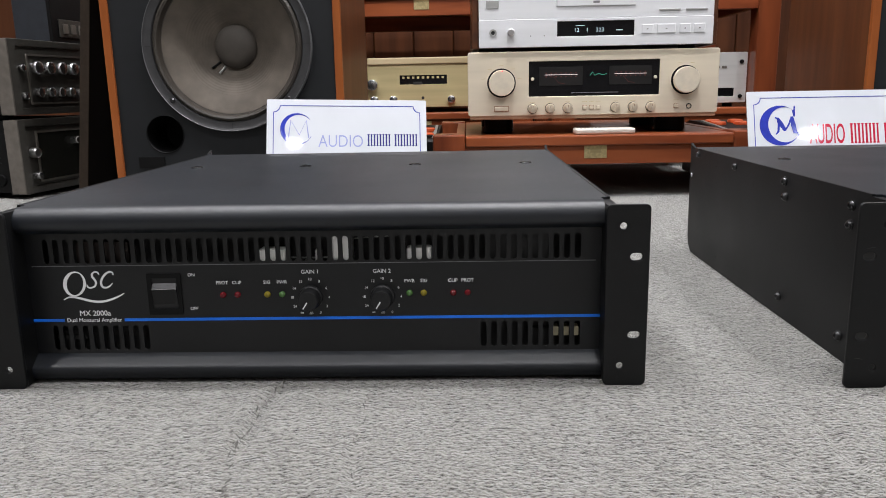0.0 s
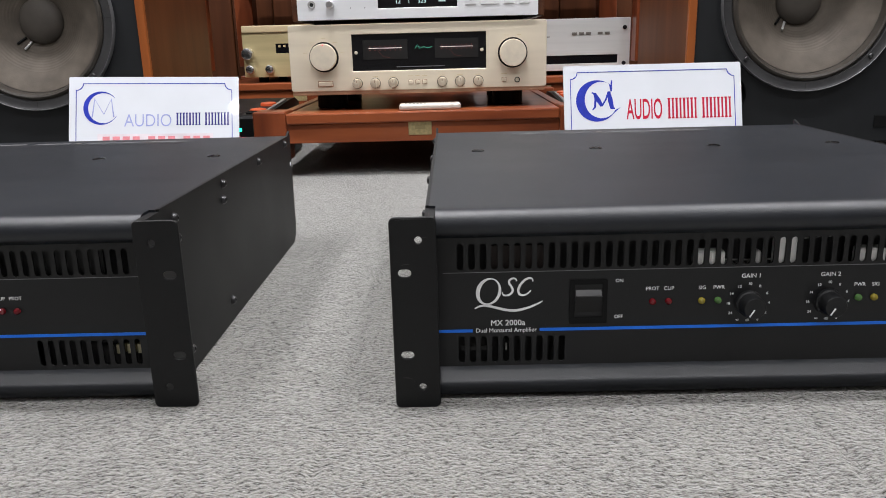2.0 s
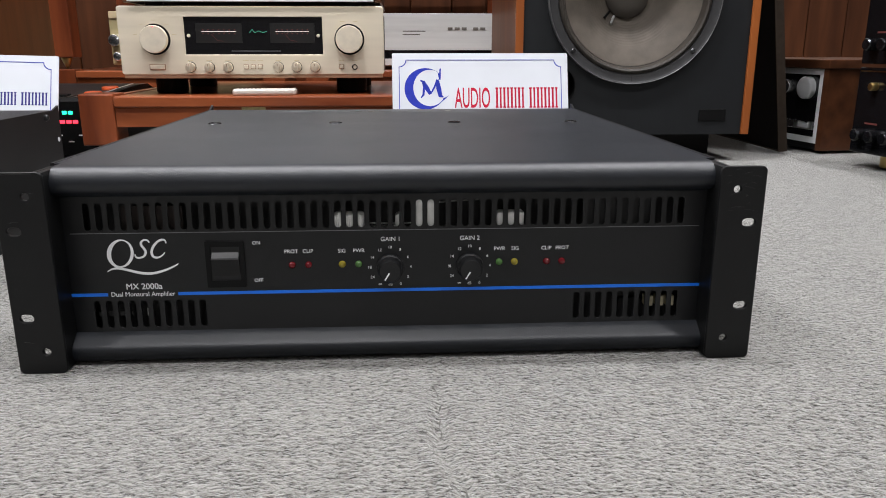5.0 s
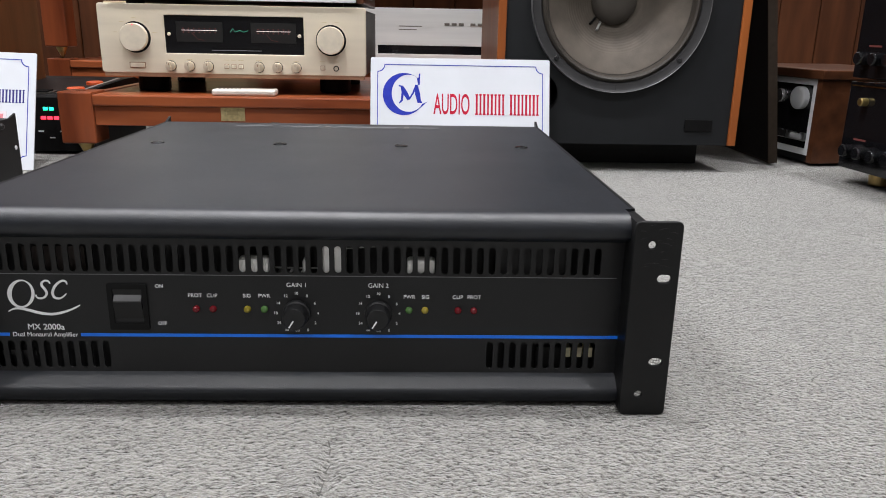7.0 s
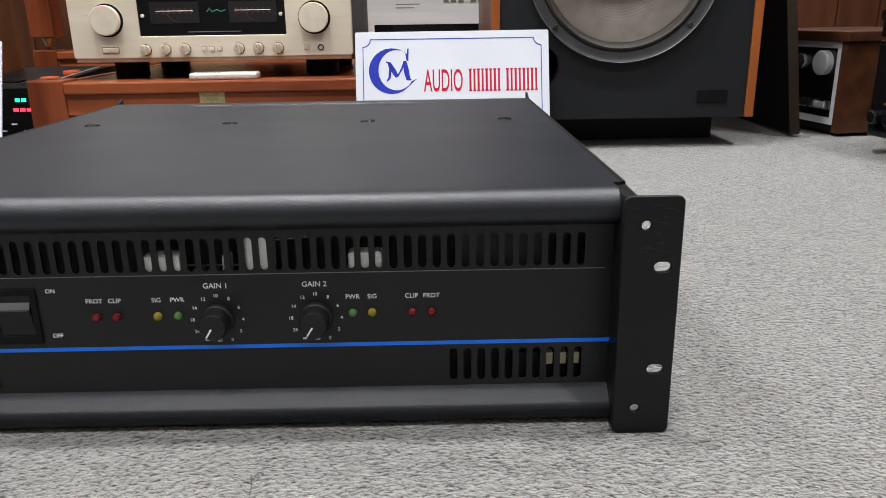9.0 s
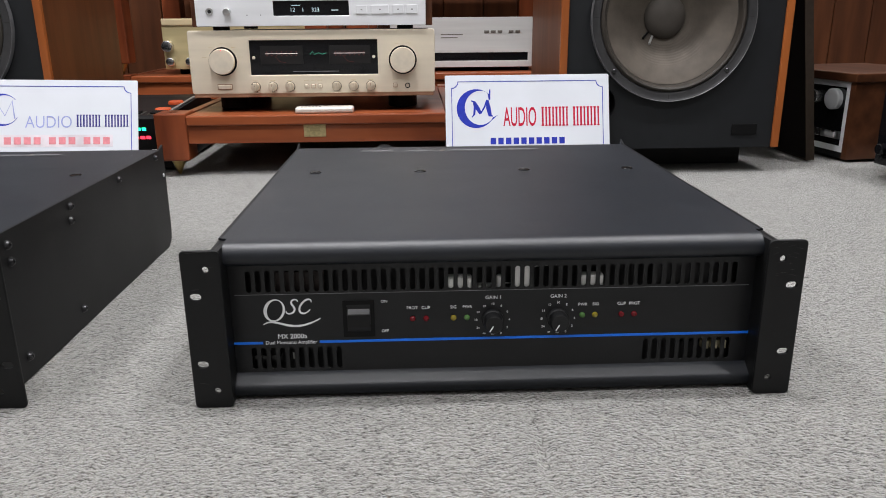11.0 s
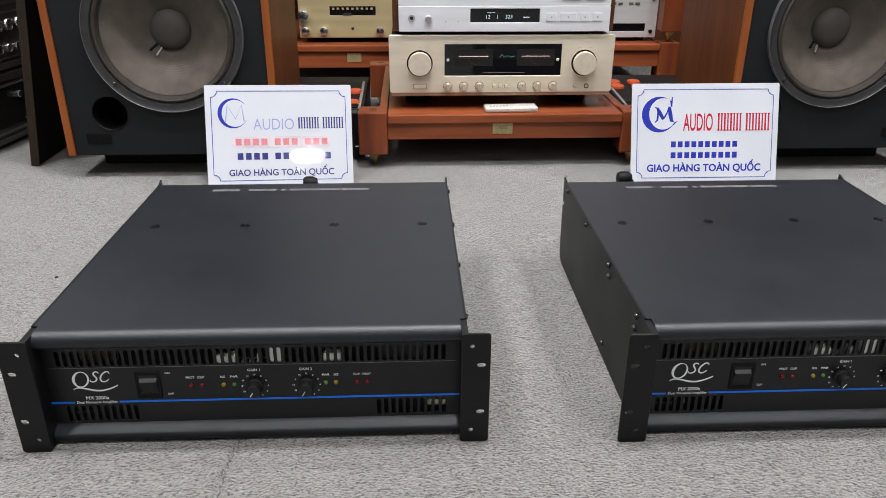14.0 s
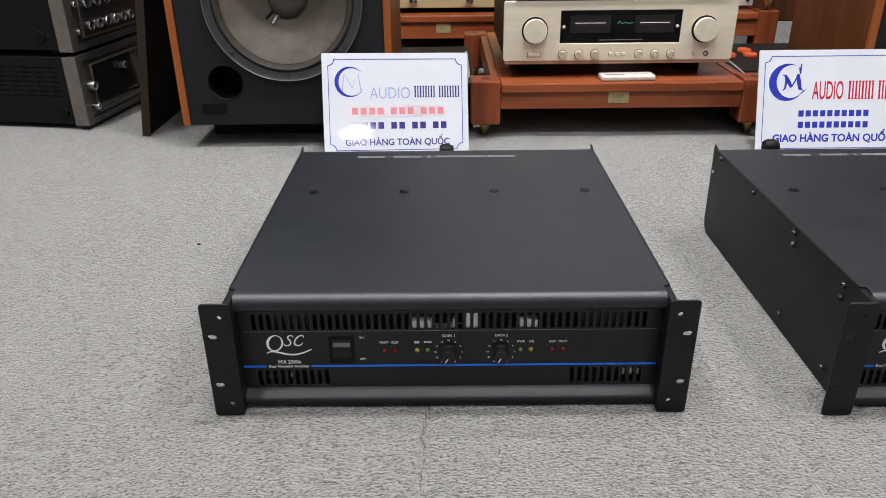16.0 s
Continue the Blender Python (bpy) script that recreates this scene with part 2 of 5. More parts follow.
def carpet_material():
    """Pale loop pile: rounded tufts a few millimetres across, crevice shade put into the colour between some of them,
    drifting tone.
    """
    mt = bpy.data.materials.new("grey_carpet")
    mt.use_nodes = True
    nt = mt.node_tree
    b = nt.nodes["Principled BSDF"]
    b.inputs["Roughness"].default_value = 0.95
    b.inputs["Specular IOR Level"].default_value = 0.1
    b.inputs["Sheen Weight"].default_value = 0.5
    b.inputs["Sheen Roughness"].default_value = 0.4
    b.inputs["Sheen Tint"].default_value = (1.0, 1.0, 0.98, 1)
    tc = nt.nodes.new("ShaderNodeTexCoord")

    def noise_at(scale, stretch, detail, rough=0.6):
        mp = nt.nodes.new("ShaderNodeMapping")
        mp.inputs["Scale"].default_value = stretch
        nt.links.new(tc.outputs["Object"], mp.inputs["Vector"])
        n = nt.nodes.new("ShaderNodeTexNoise")
        n.inputs["Scale"].default_value, n.inputs["Detail"].default_value, n.inputs["Roughness"].default_value = scale, detail, rough
        nt.links.new(mp.outputs[0], n.inputs["Vector"])
        return n

    def ramp_of(source, stops):
        r = nt.nodes.new("ShaderNodeValToRGB")
        e = r.color_ramp.elements
        e[0].position, e[0].color = stops[0][0], (*stops[0][1], 1)
        e[1].position, e[1].color = stops[-1][0], (*stops[-1][1], 1)
        for at, c in stops[1:-1]:
            e.new(at).color = (*c, 1)
        nt.links.new(source, r.inputs[0])
        return r.outputs[0]

    def blend(kind, factor, one, two):
        m = nt.nodes.new("ShaderNodeMix")
        m.data_type, m.blend_type = "RGBA", kind
        for slot, v in ((0, factor), (6, one), (7, two)):
            if isinstance(v, (int, float)):
                m.inputs[slot].default_value = v
            elif isinstance(v, tuple):
                m.inputs[slot].default_value = (*v, 1)
            else:
                nt.links.new(v, m.inputs[slot])
        return m.outputs[2]

    warp = noise_at(260, (1, 1, 1), 2.0)
    push = nt.nodes.new("ShaderNodeVectorMath")
    push.operation = "MULTIPLY_ADD"
    push.inputs[1].default_value = (0.0030, 0.0022, 0.0)
    nt.links.new(warp.outputs["Color"], push.inputs[0])
    nt.links.new(tc.outputs["Object"], push.inputs[2])
    mp = nt.nodes.new("ShaderNodeMapping")
    mp.inputs["Scale"].default_value = (0.80, 1, 1)
    nt.links.new(push.outputs[0], mp.inputs["Vector"])

    cells = nt.nodes.new("ShaderNodeTexVoronoi")
    cells.inputs["Scale"].default_value = 300
    nt.links.new(mp.outputs[0], cells.inputs["Vector"])

    def sums(kind, one, two):
        m = nt.nodes.new("ShaderNodeMath")
        m.operation = kind
        for slot, v in ((0, one), (1, two)):
            if isinstance(v, (int, float)):
                m.inputs[slot].default_value = v
            else:
                nt.links.new(v, m.inputs[slot])
        return m.outputs[0]

    hue = nt.nodes.new("ShaderNodeSeparateColor")
    nt.links.new(cells.outputs["Color"], hue.inputs[0])
    base = ramp_of(hue.outputs[0], ((0.0, (0.88, 0.88, 0.88)), (0.5, (1.0, 1.0, 1.0)), (1.0, (1.10, 1.10, 1.09))))
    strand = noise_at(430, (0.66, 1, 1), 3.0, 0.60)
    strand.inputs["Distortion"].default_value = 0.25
    # Low spots are painted dark for the shade between tufts.
    shaded_yarn = ramp_of(strand.outputs["Fac"], ((0.36, (0.026, 0.024, 0.020)), (0.425, (0.116, 0.113, 0.101)), (0.465, (0.192, 0.188, 0.172)), (0.56, (0.228, 0.224, 0.207)), (0.70, (0.268, 0.263, 0.245))))
    patch = ramp_of(noise_at(120, (0.55, 1, 1), 3.0, 0.65).outputs["Fac"], ((0.32, (0.74, 0.735, 0.73)), (0.50, (1.0, 1.0, 1.0)), (0.68, (1.10, 1.10, 1.10))))
    drift = ramp_of(noise_at(7, (1, 1, 1), 5.0).outputs["Fac"], ((0.3, (0.93, 0.93, 0.935)), (0.7, (1.05, 1.045, 1.035))))
    fibre = ramp_of(noise_at(1250, (1, 1, 1), 2.0).outputs["Fac"], ((0.34, (0.90, 0.90, 0.90)), (0.66, (1.07, 1.07, 1.06))))
    pile = blend("MULTIPLY", 1.0, blend("MULTIPLY", 1.0, shaded_yarn, base), fibre)
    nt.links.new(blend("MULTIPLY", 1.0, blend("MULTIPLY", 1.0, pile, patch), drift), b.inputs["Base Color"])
    dome = sums("MULTIPLY", cells.outputs["Distance"], -0.5)
    height = sums("ADD", dome, sums("MULTIPLY", strand.outputs["Fac"], 2.6))
    bp = nt.nodes.new("ShaderNodeBump")
    bp.inputs["Strength"].default_value, bp.inputs["Distance"].default_value = 1.0, 0.0036
    nt.links.new(height, bp.inputs["Height"])
    nt.links.new(bp.outputs[0], b.inputs["Normal"])
    return mt


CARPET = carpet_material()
SEAM = material("carpet_seam_gap", (0.120, 0.117, 0.110), 0.95, 0, 0.3, 200, 0.4, 900, spec=0.1)
BLACK_METAL = material("black_powder_coat", (0.0056, 0.0075, 0.0114), 0.41, 0, 0.15, 60, 0.2, 1400, dust=0.06, spec=0.54)
# Cover's black made darker; the dimmer light on upright sides is put in.
EAR_PAINT_SHADED = material("satin_black_steel_shaded", (0.0052, 0.0054, 0.0058), 0.46, 0, 0.12, 90, 0.05, 1200, dust=0.05, spec=0.30)
PANEL = material("satin_black_panel", (0.0026, 0.0029, 0.0038), 0.42, 0, 0.15, 50, 0.08, 1500, dust=0.03, spec=0.42)
INSIDE = material("dark_chassis_inside", (0.020, 0.020, 0.020), 0.7, 0, 0.3, 30)
PRINT = material("white_print", (0.80, 0.81, 0.82), 0.6, 0, 0.05, 200)
BLUE = material("blue_stripe", (0.004, 0.15, 0.72), 0.45, 0, 0.06, 80)
GREY_LINE = material("grey_print", (0.16, 0.16, 0.17), 0.5, 0, 0.1, 100)
RUBBER = material("black_plastic", (0.0045, 0.0045, 0.0048), 0.5, 0, 0.12, 90, 0.05, 900, spec=0.15)
DISH = material("grey_screw", (0.035, 0.035, 0.037), 0.22, 0.8, 0.25, 300)
WEAR = material("bare_metal_scratch", (0.045, 0.045, 0.045), 0.4, 0.4, 0.3, 300)
SCREW = material("black_screw", (0.07, 0.07, 0.073), 0.28, 0.8, 0.2, 200)
KNOB_BLACK = material("soft_black_knob", (0.0085, 0.0088, 0.0095), 0.5, 0, 0.12, 90, 0.05, 900, spec=0.35)
WHITE_PART = material("white_component", (0.88, 0.88, 0.86), 0.5, 0, 0.06, 120, 0.1, 900)
AMBER_PART = material("yellow_component", (0.66, 0.60, 0.40), 0.5, 0, 0.2, 120)
STICKER = material("worn_sticker", (0.11, 0.11, 0.115), 0.6, 0.0, 0.35, 90)
LED_RED = material("red_lens", (0.13, 0.007, 0.011), 0.16, 0, 0.1, 300)
LED_YELLOW = material("yellow_lens", (0.23, 0.185, 0.02), 0.16, 0, 0.1, 300)
LED_GREEN = material("green_lens", (0.070, 0.16, 0.045), 0.16, 0, 0.1, 300)
ROCKER = material("rocker_plastic", (0.006, 0.006, 0.0065), 0.3, 0, 0.1, 120, spec=0.3)
# Paler copy of the rocker plastic, for the facet that catches the light.
ROCKER_LIT = material("lit_rocker_plastic", (0.075, 0.075, 0.077), 0.36, 0, 0.15, 200, spec=0.6)
SIGN_WHITE = material("glossy_white_board", (0.61, 0.635, 0.68), 0.028, 0, 0.03, 12, rough_vary=0.004)
INK_BLUE = material("blue_ink", (0.03, 0.045, 0.36), 0.06, 0, 0.1, 150, rough_vary=0.01)
INK_RED = material("red_ink", (0.50, 0.02, 0.05), 0.06, 0, 0.1, 150, rough_vary=0.01)
INK_PINK = material("faded_red_ink", (0.68, 0.25, 0.28), 0.06, 0, 0.1, 150, rough_vary=0.01)
INK_NAVY = material("navy_ink", (0.05, 0.05, 0.20), 0.06, 0, 0.1, 150, rough_vary=0.01)
INK_FAINT = material("pale_blue_ink", (0.30, 0.34, 0.62), 0.06, 0, 0.1, 150, rough_vary=0.01)
ACRYLIC = clear("clear_acrylic", (0.93, 0.95, 0.95), 0.06, 1.45)
RED_WOOD_X = wood("red_brown_wood", (0.24, 0.054, 0.020), (0.40, 0.108, 0.038), "X", 0.32, 0.2)
RED_WOOD_Y = wood("red_brown_wood_rail", (0.22, 0.050, 0.020), (0.36, 0.096, 0.036), "Y", 0.32, 0.2)
RED_WOOD_Z = wood("red_brown_wood_post", (0.17, 0.038, 0.014), (0.27, 0.068, 0.024), "Z", 0.32, 0.2)
VENEER = wood("walnut_veneer", (0.108, 0.034, 0.011), (0.145, 0.048, 0.016), "Z", 0.42, 0.03, 9, 0.22)
ORANGE_EDGE = wood("orange_wood_edge", (0.31, 0.080, 0.015), (0.40, 0.115, 0.025), "Z", 0.4, 0.2)
DARK_WOOD = wood("dark_wall_wood", (0.060, 0.0185, 0.0070), (0.105, 0.0350, 0.0130), "Z", 0.45, 0.0, 7, 0.25)
WALNUT_CASE = wood("dark_walnut_case", (0.062, 0.021, 0.009), (0.125, 0.046, 0.020), "X", 0.35, 0.2)
BRASS = material("brass", (0.55, 0.40, 0.17), 0.3, 1.0, 0.15, 90)
BRASS_PLATE = material("brass_plate", (0.58, 0.47, 0.24), 0.4, 0.5, 0.2, 220)
CHAMPAGNE = material("champagne_aluminium", (0.735, 0.655, 0.520), 0.40, 0.25, 0.05, 60, 0.04, 900, (0.05, 1, 1))
CHAMPAGNE_KNOB = material("champagne_knob", (0.80, 0.715, 0.575), 0.38, 0.35, 0.06, 80)
BROWN_LIP = material("bronze_lip", (0.36, 0.21, 0.13), 0.4, 0.3, 0.08, 80)
SILVER = material("silver_aluminium", (0.76, 0.77, 0.79), 0.38, 0.15, 0.05, 60, 0.03, 900, (0.05, 1, 1))
SILVER_DIM = material("dull_silver", (0.46, 0.46, 0.45), 0.4, 0.5, 0.08, 60)
SILVER_FACE = material("pale_silver_face", (0.66, 0.655, 0.635), 0.42, 0.3, 0.06, 60, 0.03, 900, (0.05, 1, 1))
KNOB_METAL = material("turned_champagne_knob", (0.78, 0.68, 0.54), 0.3, 0.6, 0.08, 80)
CHROME = material("chrome", (0.75, 0.75, 0.76), 0.27, 1.0, 0.05, 90)
GOLD_FACE = material("pale_gold_face", (0.60, 0.50, 0.27), 0.42, 0.4, 0.08, 60, 0.03, 900, (0.05, 1, 1))
TAN_TOP = wood("tan_wood_top", (0.60, 0.46, 0.26), (0.72, 0.58, 0.36), "X")
GLASS_BLACK = material("black_glass", (0.006, 0.006, 0.007), 0.06, 0, 0.1, 30, rough_vary=0.02)
SMOKY = material("smoky_glass", (0.022, 0.022, 0.018), 0.10, 0, 0.15, 30, rough_vary=0.03)
BROWN_BOARD = material("brown_circuit_board", (0.020, 0.011, 0.008), 0.6, 0, 0.3, 120, 0.2, 600)
METER = material("meter_face", (0.008, 0.0075, 0.0075), 0.4, 0, 0.1, 60)
METER_RED = material("meter_scale", (0.09, 0.024, 0.022), 0.5, 0, 0.1, 60, glow=((0.9, 0.25, 0.2), 0.03))
METER_NEEDLE = material("meter_needle", (0.8, 0.7, 0.7), 0.5, 0, 0.1, 60, glow=((1.0, 0.72, 0.68), 0.45))
GREEN_GLOW = material("green_badge", (0.06, 0.25, 0.18), 0.5, 0, 0.1, 60, glow=((0.1, 0.75, 0.5), 0.18))
RED_GLOW = material("red_segment", (0.6, 0.02, 0.03), 0.5, 0, 0.1, 60, glow=((1.0, 0.03, 0.06), 3.0))
TEAL_GLOW = material("green_segment", (0.02, 0.5, 0.3), 0.5, 0, 0.1, 60, glow=((0.02, 1.0, 0.5), 2.5))
DISPLAY = material("display_digits", (0.4, 0.5, 0.5), 0.5, 0, 0.1, 60, glow=((0.6, 0.8, 0.85), 0.5))
DARK_CASE = material("dark_case", (0.0052, 0.0050, 0.0053), 0.45, 0, 0.2, 60, 0.1, 900, spec=0.22)
GREY_FACE = material("dark_grey_face", (0.080, 0.075, 0.066), 0.35, 0.35, 0.12, 70, 0.03, 900)
GREY_RIM = material("worn_grey_rim", (0.20, 0.18, 0.158), 0.4, 0.5, 0.15, 70)
BAFFLE = material("black_baffle", (0.0056, 0.0068, 0.0084), 0.6, 0, 0.12, 40, 0.15, 900, spec=0.35)
CONE = material("grey_paper_cone", (0.084, 0.068, 0.053), 0.75, 0, 0.16, 30, 0.25, 500, second=(0.112, 0.093, 0.073))
DUST_CAP = material("dust_cap", (0.066, 0.057, 0.048), 0.7, 0, 0.10, 60, 0.2, 600)
SURROUND = material("foam_surround", (0.040, 0.034, 0.028), 0.42, 0, 0.15, 60, 0.1, 600)
RING_METAL = material("grey_ring", (0.055, 0.055, 0.057), 0.42, 0.5, 0.12, 60)
RIM_METAL = material("bright_ring_edge", (0.14, 0.14, 0.145), 0.4, 0.2, 0.12, 60)
GRILLE_CLOTH = material("brown_grille_cloth", (0.0055, 0.0038, 0.0030), 0.9, 0, 0.3, 250, 0.4, 900, spec=0.2)
GRILLE_EDGE = material("grille_edge", (0.036, 0.025, 0.017), 0.8, 0, 0.2, 90, spec=0.25)
ORANGE_CAP = material("orange_cap", (0.75, 0.115, 0.03), 0.4, 0, 0.08, 90)
REMOTE = material("remote_silver", (0.62, 0.58, 0.52), 0.4, 0.2, 0.06, 90)
GREY_WALL = material("grey_wall_paint", (0.30, 0.28, 0.26), 0.8, 0, 0.08, 6, 0.1, 300)
WALL = material("white_wall_paint", (0.74, 0.74, 0.73), 0.8, 0, 0.04, 6, 0.1, 300)
TAG = material("yellow_tag", (0.62, 0.50, 0.28), 0.6, 0, 0.1, 90)


# ---- the room ----
def floor_sheet():
    """One carpet sheet, finer where it is seen from near, with two low seams and a gentle unevenness."""
    xs = np.concatenate([np.linspace(-3.6, -1.32, 12), np.arange(-1.3, 1.3, 0.003), np.linspace(1.32, 3.6, 12)])
    ys = np.concatenate([np.linspace(-6.2, -0.6, 20), np.arange(-0.58, 1.12, 0.005), np.linspace(1.14, 2.5, 10)])
    X, Y = np.meshgrid(xs, ys)
    Z = 0.0006 * np.sin(X * 21 + 2 * np.sin(Y * 9)) * np.sin(Y * 17) - 0.0006
    for x0, h, y1 in ((-0.402, 0.0042, 0.02), (-0.329, 0.0026, 0.02), (0.272, 0.0030, 0.02), (-0.040, 0.0020, 0.40)):
        d = X - x0 - 0.005 * np.sin(Y * 24) - 0.002 * np.sin(Y * 75)
        live = (Y < y1) * np.clip(0.55 + 0.6 * np.sin(Y * 31 + x0 * 40), 0, 1)
        Z += h * (0.55 * np.exp(-((d + 0.009) / 0.007) ** 2) - 1.2 * np.exp(-(d / 0.0045) ** 2)) * live
    Z = np.minimum(Z, 0.0016)
    for x0, y0, h in ((-0.404, 0.010, 0.0036), (0.272, 0.003, 0.0034), (-0.296, 0.011, 0.0026)):
        Z += h * np.exp(-((X - x0) / 0.006) ** 2 - ((Y - y0) / 0.005) ** 2)
    me = bpy.data.meshes.new("floor")
    n, w = len(ys), len(xs)
    idx = np.arange(n * w).reshape(n, w)
    faces = np.stack([idx[:-1, :-1], idx[:-1, 1:], idx[1:, 1:], idx[1:, :-1]], -1).reshape(-1, 4)
    me.from_pydata(np.stack([X, Y, Z], -1).reshape(-1, 3).tolist(), [], faces.tolist())
    return shade(me)


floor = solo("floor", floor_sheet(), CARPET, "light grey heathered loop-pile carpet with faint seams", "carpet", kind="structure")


def carpet_seam(x0, y0, y1, width, fill, seed):
    """A broken dark line where two carpet tufts rows part."""
    rnd = random.Random(seed)
    bm = bmesh.new()
    y = y0
    while y < y1:
        n = rnd.uniform(0.005, 0.016)
        if rnd.random() < fill:
            xa = x0 + 0.005 * math.sin(y * 24) + 0.002 * math.sin(y * 75) + rnd.uniform(-0.0012, 0.0012)
            w, lean = width * rnd.uniform(0.35, 1.0), rnd.uniform(-0.003, 0.003)
            q = [(xa, y), (xa + w / 2 + lean / 2, y + n / 2), (xa + lean, y + n), (xa - w / 2 + lean / 2, y + n / 2)]
            bm.faces.new([bm.verts.new((px_, py_, 0.0009)) for px_, py_ in q])
        y += n * 0.85
    bm.normal_update()
    part("carpet_seam", bm, SEAM, floor, "dark parted line in the pile")


carpet_seam(-0.402, -0.50, 0.015, 0.0019, 0.85, 1)
carpet_seam(-0.330, -0.50, 0.015, 0.0013, 0.45, 2)
carpet_seam(0.272, -0.45, 0.000, 0.0014, 0.45, 3)
carpet_seam(-0.040, 0.06, 0.40, 0.0014, 0.35, 4)
carpet_seam(-0.418, -0.40, -0.10, 0.0014, 0.45, 5)
solo("crumb", lathe([(0.0, 0.0), (0.0026, 0.0004), (0.0030, 0.0012), (0.0016, 0.0022), (0.0, 0.0024)], 10, "Z", (-0.760, 0.420, 0.0)), RUBBER, "tiny dark crumb lying on the carpet", "crumb")
solo("wall_south", box(-3.5, 3.5, -6.2, -6.1, 0, 2.8), GREY_WALL, "plain grey painted wall behind the camera", "wall", kind="structure")
solo("wall_west", box(-3.6, -3.5, -6.2, 2.5, 0, 2.8), GREY_WALL, "plain grey painted side wall", "wall", kind="structure")
solo("wall_east", box(3.5, 3.6, -6.2, 2.5, 0, 2.8), GREY_WALL, "plain grey painted side wall", "wall", kind="structure")
solo("ceiling", box(-3.6, 3.6, -6.2, 2.5, 2.8, 2.9), WALL, "plain white flat ceiling", "ceiling", kind="structure")


def ceiling_lamp():
    lamp = thing("ceiling_lamp", pose(0, 0, CEILING), "round white recessed ceiling downlight out of view, switched on", "lamp", "ceiling lamps")
    part("trim_ring", lathe([(0.083, -0.001), (0.083, -0.008), (0.089, -0.012), (0.10, -0.006), (0.10, -0.001)], 32, "Z"), WALL, lamp, smooth=True)
    return lamp


first_lamp = ceiling_lamp()
for k, (lx, ly, power, size) in enumerate(LAMPS):
    at = pose(lx, ly, CEILING) @ Matrix.Diagonal((size / 0.16, size / 0.16, 1, 1))
    if k == 0:
        first_lamp.matrix_basis = at
    else:
        copy_thing(first_lamp, at)
    data = bpy.data.lights.new("downlight", "AREA")
    data.shape, data.size, data.energy, data.color, data.spread = "DISK", size, power, (0.985, 0.975, 1.0), radians(180 if ly < -2 else SPREAD)
    new("downlight", data).matrix_basis = pose(lx, ly, CEILING - 0.006)


# ---- power amplifier ----
AW, AH, AD = 0.4826, 0.1325, 0.455      # width over the ears, height, depth
BX0, BX1 = 0.029, 0.4536                # front panel between the ears
TX0, TX1 = 0.0247, 0.4579               # top cover between the side plates
FRONT = 0.021                           # the front panel's plane, behind the ears


def amplifier_cover():
    r = 0.011
    prof = [(AD, 0.1325)]
    prof += [(0.010 + r - r * math.sin(radians(a)), 0.1215 + r * math.cos(radians(a))) for a in range(0, 91, 15)]
    prof[0] = (0.0301, 0.1325)
    prof += [(0.0103, 0.119), (0.0118, 0.1165), (0.0150, 0.1145), (0.0200, 0.1130), (FRONT, 0.1120), (FRONT + 0.003, 0.1120), (0.024, 0.1165), (0.022, 0.1225), (0.026, 0.1305), (0.0301, 0.1305)]
    bm = prism(prof, BX0, BX1)
    box(TX0, TX1, 0.0300, AD, 0.1303, 0.1325, bm=bm)
    return bm


def amplifier_lip():
    prof = [(FRONT + 0.002, 0.0202), (FRONT - 0.0003, 0.0198), (0.0170, 0.0172), (0.0138, 0.0148), (0.0116, 0.0131), (0.0105, 0.0119), (0.0100, 0.0106),
            (0.0100, 0.0092), (0.0104, 0.0065), (0.0116, 0.0035), (0.0140, 0.0018), (FRONT + 0.002, 0.0015)]
    return prism(prof, BX0, BX1)


def smooth_by_angle(ob, degrees=35):
    me = ob.data
    for f in me.polygons:
        f.use_smooth = True
    bm = bmesh.new()
    bm.from_mesh(me)
    for e in bm.edges:
        e.smooth = len(e.link_faces) == 2 and e.calc_face_angle(3.2) < radians(degrees)
    bm.to_mesh(me)
    bm.free()
    return ob


PITCH = 0.00768


def front_loops():
    loops = [rect(BX0, BX1, 0.0180, 0.1125)]
    for i in range(52):
        loops.append(capsule(0.0447 + i * PITCH, 0.0988, 0.0044, 0.0185))
    for i in range(10):
        loops.append(capsule(0.0447 + i * PITCH, 0.0320, 0.0044, 0.0195))
        loops.append(capsule(0.4370 - i * PITCH, 0.0324, 0.0044, 0.0195))
    return loops


def ear_loops():
    return [rect(0.0, 0.029, 0.0, 0.131, 0.003), ring(0.0180, 0.1165, 0.0031, 14), capsule(0.0085, 0.0945, 0.0102, 0.0066),
            capsule(0.0085, 0.0375, 0.0102, 0.0066), ring(0.0180, 0.0145, 0.0031, 14)]


def side_outline():
    return [(0.446, 0.0), (0.458, 0.008), (0.462, 0.020), (0.465, 0.1375), (0.450, 0.1327), (0.0305, 0.1327), (0.0305, 0.131), (0.003, 0.131), (0.003, 0.0)]


